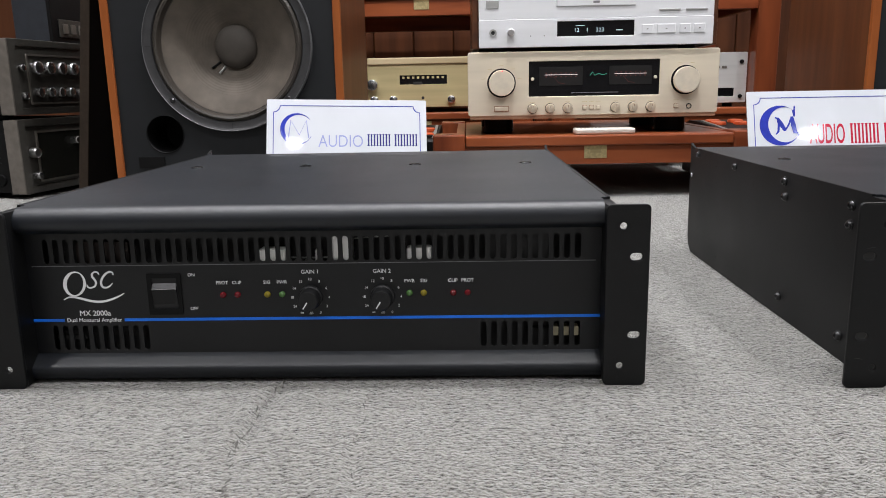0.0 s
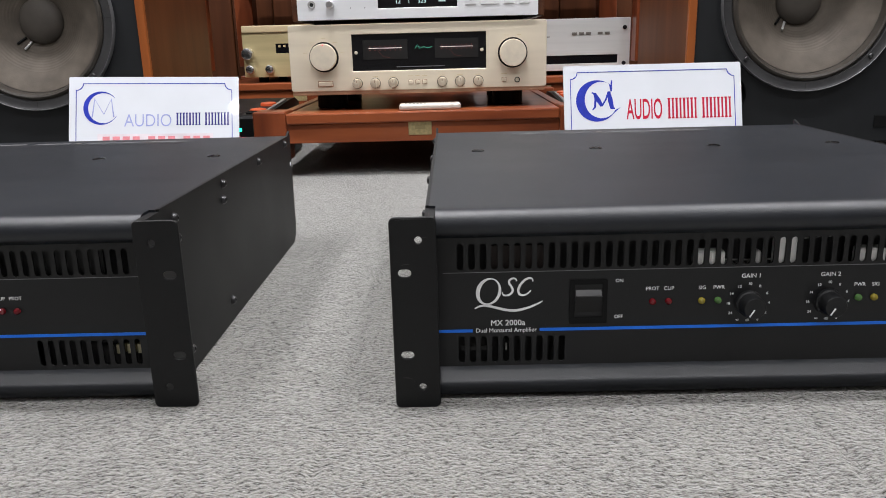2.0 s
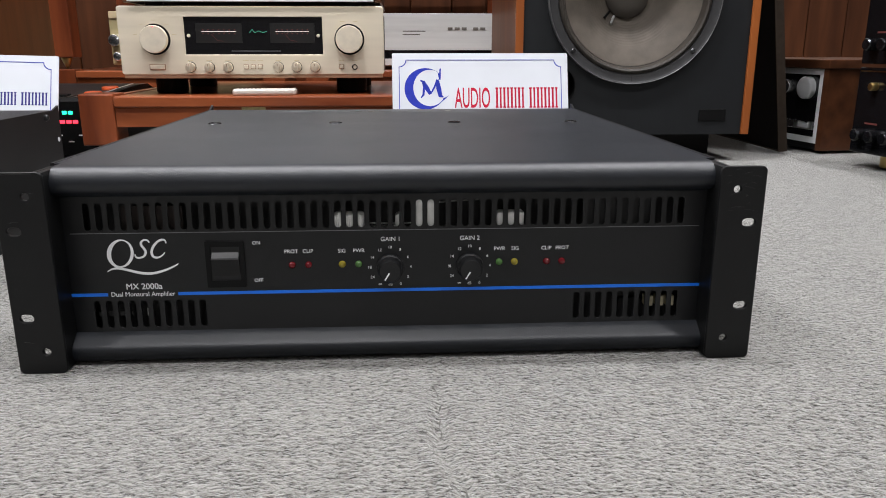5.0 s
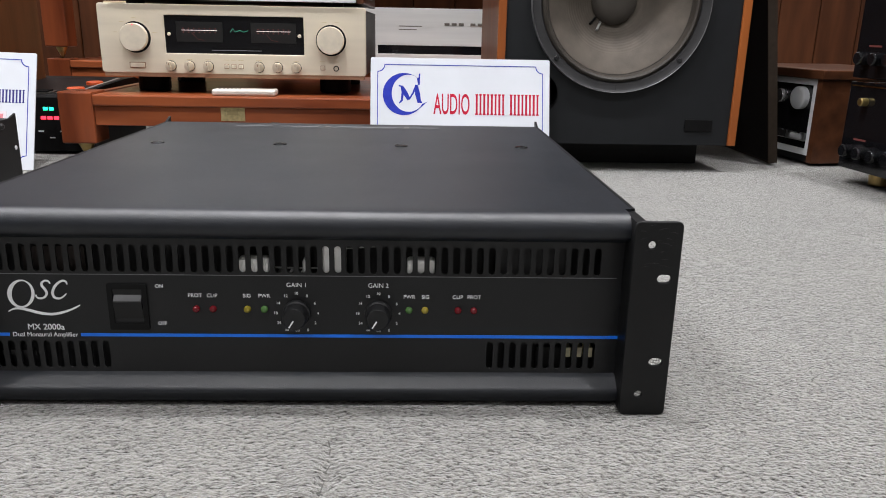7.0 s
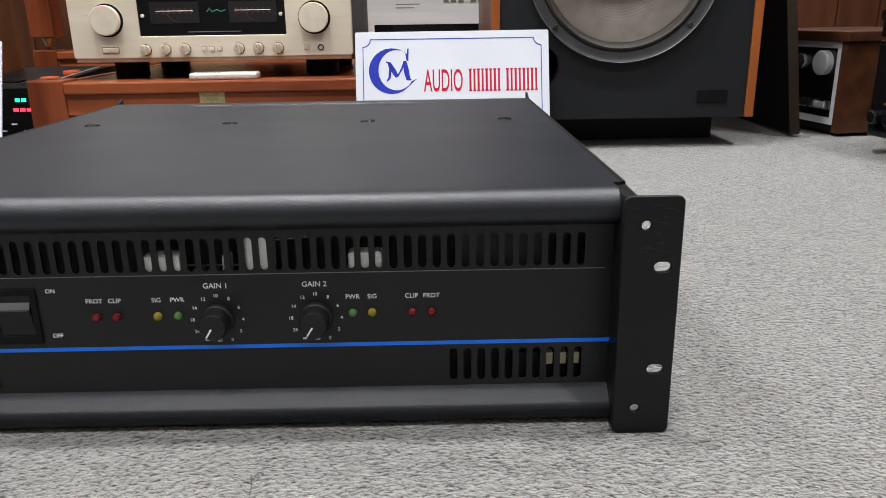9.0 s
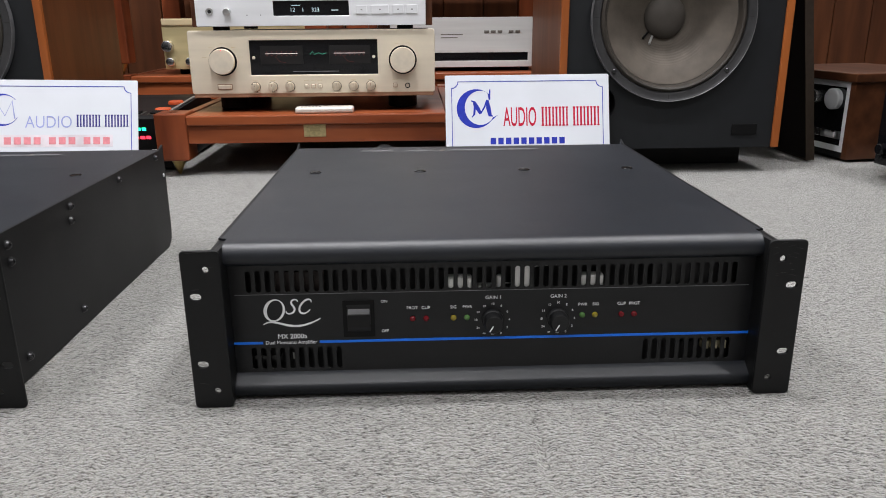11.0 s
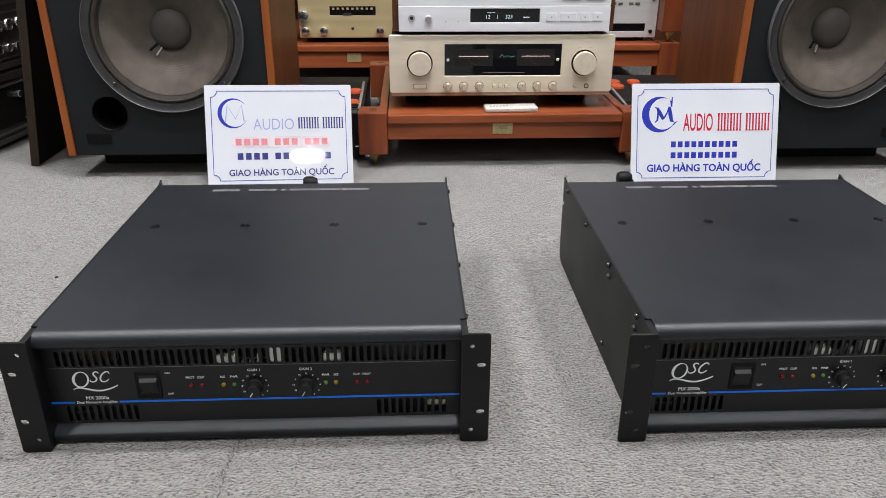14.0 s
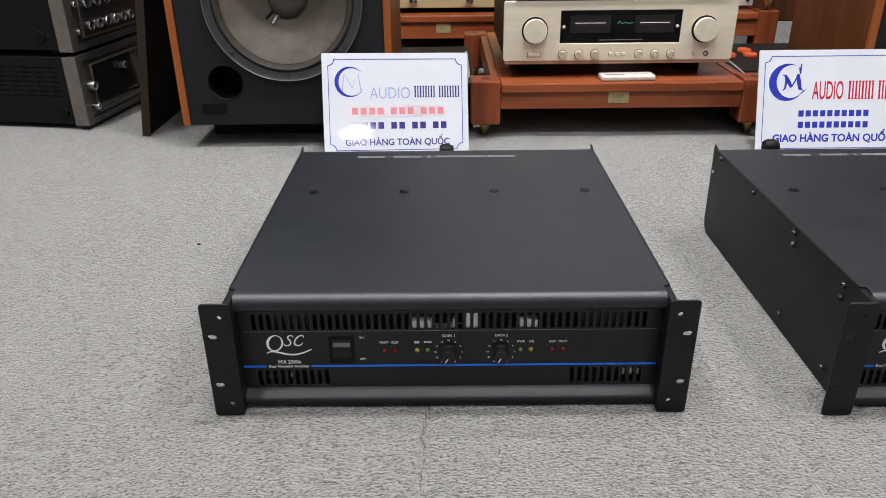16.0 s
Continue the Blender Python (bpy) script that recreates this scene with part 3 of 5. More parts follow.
def power_amplifier(m):
    amp = thing("power_amplifier", m, "black rack power amplifier with a blue stripe, standing on the carpet", "amplifier", "power amplifiers on the carpet")
    body = smooth_by_angle(part("top_cover", amplifier_cover(), BLACK_METAL, amp, "black painted top with a rolled front edge"))
    smooth_by_angle(part("bottom_lip", amplifier_lip(), BLACK_METAL, amp))
    panel_mesh = plate(front_loops(), 0.0016)
    panel_mesh.transform(Matrix.Translation((0, FRONT, 0)))
    panel = part("front_panel", panel_mesh, PANEL, amp, "satin black front panel with rows of vent slots")
    part("seam_line", box(BX0 + 0.004, BX1 - 0.004, FRONT - 0.0003, FRONT, 0.0876, 0.0880), GREY_LINE, panel)
    part("bottom_plate", box(TX0, TX1, 0.0300, AD, 0.0020, 0.0040), INSIDE, amp)
    part("rear_panel", box(TX0, TX1, AD - 0.002, AD - 0.0001, 0.0040, 0.1300), BLACK_METAL, amp)
    # inside, seen through the vents
    part("inner_wall", box(BX0 + 0.001, BX1 - 0.001, 0.040, 0.043, 0.0045, 0.128), INSIDE, amp)
    for x0, x1, y0, z0, z1 in ((0.2568, 0.2722, 0.0232, 0.080, 0.1090), (0.3118, 0.3305, 0.0232, 0.080, 0.0985), (0.2438, 0.2482, 0.0250, 0.080, 0.0975)):
        part("inner_component", box(x0, x1, y0, y0 + 0.010, z0, z1, 0.002), WHITE_PART, amp, "pale component behind the vents")
    for k in range(3):
        part("inner_block", box(0.2268 + 0.0077 * k, 0.2318 + 0.0077 * k, 0.0280, 0.0360, 0.0790, 0.0878, 0.0006), WHITE_PART, amp, "small white terminal block")
    coil = part("inner_coil", box(0.2025, 0.2235, 0.0232, 0.0330, 0.080, 0.0990, 0.003, 3), WHITE_PART, amp, "pale wound coil behind the vents")
    for k in range(11):
        part("winding", tube([(0.2038 + 0.0018 * k, 0.0231, 0.0805), (0.2041 + 0.0018 * k, 0.0229, 0.0890), (0.2038 + 0.0018 * k, 0.0236, 0.0975)], 0.0006), WHITE_PART, coil)
    part("inner_coil", lathe([(0.0, -0.005), (0.013, -0.004), (0.015, 0.0), (0.012, 0.004), (0.0, 0.005)], 20, "-Y", (0.238, 0.046, 0.098)), CONE, amp, smooth=True)
    part("inner_board", box(0.0645, 0.1040, 0.0272, 0.0286, 0.083, 0.1045), BROWN_BOARD, amp, "brown circuit board behind the vents")
    part("inner_board", box(0.3705, 0.4190, 0.0265, 0.0279, 0.083, 0.1115), INSIDE, amp, "dark board behind the vents")
    part("inner_wire", tube([(0.268, 0.029, 0.1040), (0.285, 0.028, 0.1058), (0.302, 0.029, 0.1062), (0.318, 0.031, 0.1085)], 0.0006), SILVER_DIM, amp, "thin bare wire")
    part("inner_wire", tube([(0.216, 0.031, 0.0905), (0.245, 0.030, 0.0898), (0.262, 0.031, 0.0902)], 0.0006), SILVER_DIM, amp, "thin bare wire")
    part("inner_bracket", box(0.0440, 0.0665, 0.0245, 0.0257, 0.0300, 0.0330), INSIDE, amp, "grey bracket behind the lower vents")
    part("inner_tag", box(0.0752, 0.0764, 0.0256, 0.0266, 0.0290, 0.0345, 0.0003), SILVER_DIM, amp, "small white tag")
    part("inner_board", box(0.402, 0.447, 0.036, 0.039, 0.018, 0.032), INSIDE, amp)
    for x0 in (0.4185, 0.4262, 0.4335):
        part("inner_relay", box(x0, x0 + 0.0056, 0.0270, 0.0350, 0.0285, 0.0358, 0.0006), AMBER_PART, amp, "yellowish component behind the vents")
    # ears and side plates
    for flip in (False, True):
        me = plate(ear_loops(), 0.003, bevel=0.0006)
        if flip:
            me.transform(Matrix.Translation((AW, 0, 0)) @ Matrix.Diagonal((-1, 1, 1, 1)))
            me.flip_normals()
        part("rack_ear", me, EAR_PAINT_SHADED, amp, "black rack ear with two round holes and two slots")
        x0 = AW - 0.0246 if flip else 0.0222
        part("side_plate", prism(side_outline(), x0, x0 + 0.0024), EAR_PAINT_SHADED, amp)
        x0 = AW - 0.0288 if flip else 0.0247
        part("ear_return", box(x0, x0 + 0.0041, 0.0031, 0.0298, 0.0005, 0.1308), EAR_PAINT_SHADED, amp)
    # screws
    head = lathe([(0.0026, 0.0), (0.0026, 0.0006), (0.0018, 0.0014), (0.0007, 0.0017), (0.0006, 0.0012), (0.0, 0.0012)], 12, "Z")
    head_mesh = mesh_from(head, "screw", True)
    head_mesh.materials.append(SCREW)
    dish = mesh_from(lathe([(0.0066, 0.0), (0.0060, 0.0010), (0.0045, 0.0011), (0.0038, 0.0003), (0.0033, 0.0003), (0.0030, 0.0014), (0.0010, 0.0017), (0.0009, 0.0008), (0.0, 0.0008)], 18, "Z"), "screw", True)
    dish.materials.append(DISH)
    for sx in (0.067, 0.1845, 0.302, 0.4195):
        s = part("screw", dish, DISH, amp)
        s.matrix_basis = pose(sx, 0.2890, 0.1325)
    bolt = mesh_from(lathe([(0.0044, 0.0), (0.0044, 0.0006), (0.0037, 0.0008), (0.0036, 0.0017), (0.0028, 0.0030), (0.0013, 0.0035), (0.0011, 0.0022), (0.0, 0.0022)], 16, "Z"), "bolt", True)
    bolt.materials.append(SCREW)
    for by, bz in ((0.430, 0.126), (0.303, 0.124), (0.176, 0.124), (0.173, 0.1105), (0.055, 0.121), (0.056, 0.106), (0.171, 0.0185), (0.058, 0.0185)):
        part("bolt", bolt, SCREW, amp).matrix_basis = pose(0.0222, by, bz, 0, -90, 0)
        part("bolt", bolt, SCREW, amp).matrix_basis = pose(AW - 0.0222, by, bz, 0, 90, 0)
    # Bright disc drawn in place of a hole that shows pale carpet.
    rivet = mesh_from(lathe([(0.0026, 0.0), (0.0026, 0.0006), (0.0, 0.0010)], 12, "Z"), "rivet", True)
    rivet.materials.append(SILVER)
    part("rivet", rivet, SILVER, amp, "bright disc in place of a see-through hole").matrix_basis = pose(0.0222, 0.456, 0.098, 0, -90, 0)
    part("rivet", rivet, SILVER, amp, "bright disc in place of a see-through hole").matrix_basis = pose(AW - 0.0222, 0.456, 0.098, 0, 90, 0)
    hole = mesh_from(box(-0.0015, 0.0015, -0.0008, 0.0008, 0, 0.0002), "rivet_hole")
    hole.materials.append(INSIDE)
    for by, bz in ((0.365, 0.118), (0.251, 0.111), (0.182, 0.110), (0.350, 0.015), (0.290, 0.016), (0.20, 0.030)):
        part("rivet_hole", hole, INSIDE, amp).matrix_basis = pose(0.0221, by, bz, 90, 0, -90)
    # blue stripe, broken round the name line
    for x0, x1 in ((BX0, 0.0525), (0.0985, BX1)):
        part("blue_stripe", box(x0, x1, FRONT - 0.0004, FRONT, 0.0449, 0.0470), BLUE, panel, "bright blue printed stripe")
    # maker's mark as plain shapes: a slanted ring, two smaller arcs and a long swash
    lean = lambda loop, cz, k: [(x + k * (z - cz), z) for x, z in loop]
    mark = [lean(ring(0.0636, 0.0741, 0.0086, 40, 0.0096), 0.0741, 0.10), lean(ring(0.0640, 0.0742, 0.0063, 40, 0.0086), 0.0741, 0.16)]
    part("maker_mark", shift(plate(mark, 0.0004), FRONT - 0.0004), PRINT, panel, "white printed ring and swash mark")
    curves = (("mark_swash", ((0.0541, 0.0620), (0.0574, 0.0637), (0.0617, 0.0641), (0.0676, 0.0628), (0.0751, 0.0608), (0.0827, 0.0603), (0.0905, 0.0621), (0.0970, 0.0648), (0.1003, 0.0667)), 0.0006, 0.0017),
              ("mark_curve", ((0.0829, 0.0812), (0.0818, 0.0829), (0.0797, 0.0831), (0.0778, 0.0818), (0.0776, 0.0797), (0.0791, 0.0774), (0.0800, 0.0748), (0.0786, 0.0722), (0.0756, 0.0711), (0.0734, 0.0718), (0.0730, 0.0736)), 0.0007, 0.0015),
              ("mark_curve", ((0.0936, 0.0807), (0.0931, 0.0826), (0.0912, 0.0832), (0.0884, 0.0820), (0.0854, 0.0789), (0.0838, 0.0751), (0.0845, 0.0720), (0.0872, 0.0711), (0.0900, 0.0722), (0.0924, 0.0745)), 0.0006, 0.0016))
    for name, pts, ends, middle in curves:
        line = spline(pts)
        part(name, shift(plate([stroke(line, swell(len(line), ends, middle))], 0.0004), FRONT - 0.0004), PRINT, panel)
    # printed words
    y = FRONT - 0.0002
    words = [("MX 2000a", 0.0058, 0.0766, 0.0512, 0.98, 0), ("Dual Monaural Amplifier", 0.0043, 0.0755, 0.0459, 0.98, 0), ("ON", 0.0034, 0.1520, 0.0800, 1.0, 0), ("OFF", 0.0034, 0.1522, 0.0542, 1.0, 0),
             ("PROT", 0.0036, 0.1745, 0.0738, 1.0, 0), ("CLIP", 0.0036, 0.1855, 0.0738, 1.0, 0), ("SIG", 0.0036, 0.2080, 0.0738, 1.0, 0), ("PWR", 0.0036, 0.2192, 0.0738, 1.0, 0),
             ("GAIN 1", 0.0042, 0.2405, 0.0814, 1.0, 0), ("GAIN 2", 0.0042, 0.2935, 0.0814, 1.0, 0), ("PWR", 0.0036, 0.3137, 0.0738, 1.0, 0), ("SIG", 0.0036, 0.3243, 0.0738, 1.0, 0),
             ("CLIP", 0.0036, 0.3455, 0.0738, 1.0, 0), ("PROT", 0.0036, 0.3563, 0.0738, 1.0, 0)]
    for body_text, size, x, z, st, bold in words:
        part("printed_word", writing(body_text, size, x, z, y, "CENTER", st, 0.0001, None, bold), PRINT, panel)
    part("printed_word", writing("MX 2000a", 0.0058, 0.07672, 0.0512, y - 0.00006, "CENTER", 0.98), PRINT, panel)
    for kx in (0.2400, 0.2935):
        for k, text in enumerate(("\u221e", "24", "18", "14", "12", "10", "8", "6", "4", "2", "0")):
            a = radians(240 - 30 * k)
            part("dial_number", writing(text, 0.0027, kx + 0.0138 * math.cos(a), 0.0620 + 0.0138 * math.sin(a), y), PRINT, panel)
        part("dial_number", writing("dB", 0.0027, kx, 0.0620 - 0.0122, y), PRINT, panel)
        knob = part("gain_knob", lathe([(0.0092, 0.0), (0.0090, 0.0024), (0.0080, 0.0032), (0.0076, 0.0112), (0.0069, 0.0122), (0.0, 0.0122)], 28, "-Y", (kx, FRONT, 0.0620)), KNOB_BLACK, amp, "round black knob", True)
        a = radians(238)
        d = Vector((math.cos(a), math.sin(a)))
        pts = [(kx + d.x * t, 0.0620 + d.y * t) for t in (0.0010, 0.0066)]
        part("pointer", shift(plate([stroke(pts, 0.0009)], 0.0004), FRONT - 0.0125), PRINT, knob, "white pointer line")
    for lx, mt in ((0.1748, LED_RED), (0.1857, LED_RED), (0.2080, LED_YELLOW), (0.2190, LED_GREEN), (0.3135, LED_GREEN), (0.3240, LED_YELLOW), (0.3458, LED_RED), (0.3563, LED_RED)):
        part("indicator_lamp", lathe([(0.0024, 0.0), (0.0024, 0.0012), (0.0018, 0.0024), (0.0008, 0.0030), (0.0, 0.0031)], 14, "-Y", (lx, FRONT, 0.0646)), mt, panel, smooth=True)
    # rocker switch
    bezel = part("switch_bezel", shift(plate([rect(0.1185, 0.1440, 0.0500, 0.0815, 0.0008), rect(0.1218, 0.1408, 0.0545, 0.0780)], 0.002), FRONT - 0.0012), RUBBER, amp)
    rock = [(FRONT + 0.0030, 0.0777), (FRONT - 0.0020, 0.0703), (FRONT - 0.0026, 0.0696), (FRONT - 0.0024, 0.0686), (FRONT - 0.0012, 0.0630), (FRONT + 0.0006, 0.0552), (FRONT + 0.004, 0.0549), (FRONT + 0.004, 0.0777)]
    part("rocker", prism(rock, 0.1222, 0.1404), ROCKER, bezel, "black rocker key, pressed at its upper half")
    # Thin pale sheet over the upper facet, painting in its reflected light.
    part("rocker_end", prism([(FRONT + 0.0026, 0.0777), (FRONT - 0.0023, 0.0705), (FRONT - 0.0022, 0.0701), (FRONT + 0.0031, 0.0777)], 0.1226, 0.1400), ROCKER_LIT, bezel, "upper facet of the rocker, painted paler as if catching light")
    # worn stickers along the rear edge of the top
    for x0, x1 in ((0.110, 0.150), (0.163, 0.204), (0.224, 0.300), (0.308, 0.341)):
        part("sticker", box(x0, x1, 0.424, 0.432, 0.1325, 0.1327), STICKER, body, "grey worn sticker")
    for x0 in (0.2115, 0.3015):
        part("sticker", prism([(0.432, 0.1325), (0.432, 0.1328), (0.423, 0.1328), (0.423, 0.1325)], x0, x0 + 0.006), GREY_RIM, body, "pale worn sticker")
    return amp


def shift(me, y):
    me.transform(Matrix.Translation((0, y, 0)))
    return me


amp_right = power_amplifier(pose(0, 0, 0))
amp_left = copy_thing(amp_right, pose(-0.6210, 0.0075, 0))


def scratch(amp, x0, z0, x1, z1, w=0.00035):
    part("scratch", shift(plate([stroke([(x0, z0), ((x0 + x1) / 2, (z0 + z1) / 2 + 0.0004), (x1, z1)], [w * 0.4, w, w * 0.4])], 0.0002), -0.00012), WEAR, amp)


wear = random.Random(5)
for k in range(16):
    sx, sz = AW - 0.026 + wear.uniform(0, 0.018), (0.1235, 0.1075)[k % 2] + wear.uniform(-0.006, 0.006)
    scratch(amp_right, sx, sz, sx + wear.uniform(0.002, 0.007), sz + wear.uniform(-0.0015, 0.0015), 0.0002)
for x0, z0, x1, z1 in ((0.004, 0.1300, 0.024, 0.1303), (0.006, 0.0998, 0.012, 0.1008), (0.019, 0.1180, 0.024, 0.1184), (0.005, 0.0215, 0.011, 0.0205)):
    scratch(amp_right, x0, z0, x1, z1, 0.0004)


def power_cord(amp, x, lift):
    cord = part("power_cord", tube([(x + 0.03, AD, 0.05), (x + 0.03, 0.50, 0.045), (x + 0.025, 0.535, 0.07), (x + 0.012, 0.532, lift - 0.006), (x + 0.004, 0.530, lift)], 0.0035), RUBBER, amp, "black power cord bent up behind the rear panel")
    part("plug", lathe([(0.0, -0.010), (0.010, -0.009), (0.0125, -0.004), (0.0125, 0.006), (0.009, 0.013), (0.0, 0.014)], 18, "X", (x - 0.006, 0.530, lift)), RUBBER, cord, "round black plug", True)


power_cord(amp_right, 0.140, 0.1115)
power_cord(amp_left, 0.245, 0.1060)


# ---- signs ----
def letter_bars(x0, x1, z, h, words, letters):
    """Plain upright bar pairs with short feet and heads, in place of letters that spell a shop's name."""
    loops, w = [], (x1 - x0) / (words * letters + 0.55 * (words - 1))
    for i in range(words * letters):
        x = x0 + w * (i + 0.55 * (i // letters))
        bars = []
        for a, b in ((0.10, 0.36), (0.62, 0.84)):
            t = h * 0.07
            bars.append([(x + (a - 0.06) * w, z - h / 2), (x + (b + 0.06) * w, z - h / 2), (x + (b + 0.06) * w, z - h / 2 + t), (x + b * w, z - h / 2 + t), (x + b * w, z + h / 2 - t),
                         (x + (b + 0.06) * w, z + h / 2 - t), (x + (b + 0.06) * w, z + h / 2), (x + (a - 0.06) * w, z + h / 2), (x + (a - 0.06) * w, z + h / 2 - t), (x + a * w, z + h / 2 - t),
                         (x + a * w, z - h / 2 + t), (x + (a - 0.06) * w, z - h / 2 + t)])
        loops.append(bars)
    return loops


def fancy_border(w, h, i, r, t):
    def line(d):
        x0, x1, z0, z1 = -w / 2 + i + d, w / 2 - i - d, i + d, h - i - d
        out = []
        for cx, cz, a in ((x1, z1, 270), (x0, z1, 0), (x0, z0, 90), (x1, z0, 180)):
            rr = r + (d if d else 0) * 0
            out += [(cx + rr * math.cos(radians(a - 90 * k / 5)), cz + rr * math.sin(radians(a - 90 * k / 5))) for k in range(6)]
        return out
    return [line(0), line(t)]


def shop_sign(m, w, h, label, kind_b):
    sign = thing("shop_sign", m, label, "sign", "shop signs")
    board = part("board", shift(plate([rect(-w / 2, w / 2, 0, h, 0.002)], 0.003, bevel=0.0004), 0), SIGN_WHITE, sign, "glossy white board")
    leg = part("back_leg", prism([(0.0032, h * 0.72), (0.0052, h * 0.72), (0.075, 0.012), (0.073, 0.012)], -w * 0.32, w * 0.42), ACRYLIC, sign, "clear acrylic back leg")
    ink = lambda name, loops, mt, lab="": part(name, shift(plate(loops, 0.0004), -0.0004), mt, board, lab)
    px = lambda f: -w / 2 + f * w
    pz = lambda f: h * (1 - f)
    ink("border_line", fancy_border(w, h, 0.011, 0.012, 0.0012), INK_BLUE, "thin blue border line")
    if kind_b:
        cx, cz, r = px(0.185), pz(0.305), w * 0.118
        crescent = ring(cx, cz, r, 40, r, radians(48), radians(318)) + [(cx + r * 1.12, cz - r * 0.34), (cx + r * 0.86, cz - r * 0.46)]
        crescent += ring(cx + r * 0.22, cz + r * 0.04, r * 0.80, 36, r * 0.88, radians(318), radians(62)) + [(cx + r * 0.66, cz + r * 0.44), (cx + r * 0.74, cz + r * 0.44), (cx + r * 0.76, cz + r * 0.98), (cx + r * 0.70, cz + r * 0.98)]
        ink("crescent_mark", [crescent], INK_BLUE, "blue crescent mark with a pointed tail")
        for pts, wd in ((((-0.24, 0.40), (-0.12, 0.36), (-0.06, 0.10), (-0.10, -0.30), (-0.22, -0.44)), (0.008, 0.012, 0.014, 0.012, 0.006)), (((-0.10, 0.38), (0.06, 0.05), (0.24, -0.26)), (0.012, 0.026, 0.018)),
                        (((0.24, -0.26), (0.44, 0.08), (0.58, 0.44)), (0.008, 0.010, 0.012)), (((0.58, 0.44), (0.64, 0.02), (0.72, -0.36), (0.86, -0.40)), (0.016, 0.028, 0.022, 0.006))):
            ink("zigzag_mark", [stroke([(cx + r * a, cz + r * b) for a, b in pts], [w * q for q in wd])], INK_BLUE)
        part("printed_word", fitted_writing("AUDIO", px(0.350), px(0.552), pz(0.472), pz(0.295), -0.0003, 0.0004), INK_RED, board)
        for loops in letter_bars(px(0.582), px(0.945), pz(0.3835), h * 0.177, 2, 4):
            ink("name_bar", loops, INK_RED)
        for row in (0.605, 0.715):
            for k in range(10):
                ink("number_bar", [rect(px(0.270 + 0.0468 * k), px(0.270 + 0.0468 * k + 0.033), pz(row + 0.030), pz(row - 0.030))], INK_BLUE)
        part("printed_word", writing("GIAO H\u00c0NG TO\u00c0N QU\u1ed0C", 0.0205, px(0.50), pz(0.848), -0.0003, "CENTER", 0.965, 0.0001, None, 0.0006), INK_BLUE, board)
    else:
        cx, cz, r = px(0.185), pz(0.275), w * 0.103
        crescent = ring(cx, cz, r, 36, r, radians(38), radians(332)) + ring(cx + r * 0.13, cz, r * 0.86, 36, r * 0.90, radians(328), radians(42))
        ink("crescent_mark", [crescent], INK_BLUE, "blue crescent mark")
        zig = [(cx - r * 0.50, cz - r * 0.55), (cx - r * 0.36, cz + r * 0.55), (cx + r * 0.16, cz - r * 0.38), (cx + r * 0.58, cz + r * 0.55), (cx + r * 0.72, cz - r * 0.55)]
        ink("zigzag_mark", [stroke(zig, w * 0.008)], INK_FAINT)
        part("printed_word", fitted_writing("AUDIO", px(0.320), px(0.598), pz(0.440), pz(0.330), -0.0003, -0.0003), INK_FAINT, board)
        for loops in letter_bars(px(0.625), px(0.945), pz(0.375), h * 0.112, 2, 4):
            ink("name_bar", loops, INK_NAVY)
        ink("number_band", [rect(px(0.165), px(0.845), pz(0.615), pz(0.505))], material("pale_pink_band", (0.66, 0.60, 0.64), 0.06, rough_vary=0.01), "pale pink band")
        for slots, step, x0, row, mt, lift in (((0, 1, 2, 3, 4.55, 5.55, 6.55, 8.1, 9.1, 10.1), 0.0585, 0.195, 0.560, INK_PINK, 0.0008), ((0, 1, 2, 3, 4.6, 5.6, 7.2, 8.2, 9.8, 10.8), 0.0558, 0.205, 0.702, INK_NAVY, 0.0004)):
            for k in slots:
                part("number_bar", shift(plate([rect(px(x0 + step * k), px(x0 + step * (k + 0.70)), pz(row + 0.033), pz(row - 0.033))], 0.0004), -lift), mt, board)
        part("printed_word", writing("GIAO H\u00c0NG TO\u00c0N QU\u1ed0C", 0.0180, px(0.505), pz(0.868), -0.0003, "CENTER", 0.96, 0.0001, None, 0.0003), INK_NAVY, board)
    return sign


shop_sign(pose(-0.4775, 0.820, 0.0045, -20.0, 1.6, 6.5), 0.288, 0.2010, "glossy white shop sign with blue border, leaning on a clear leg", False)
shop_sign(pose(0.3892, 0.817, 0.001, -17, 0, 0.2), 0.305, 0.2020, "glossy white shop sign with a blue crescent and red name", True)


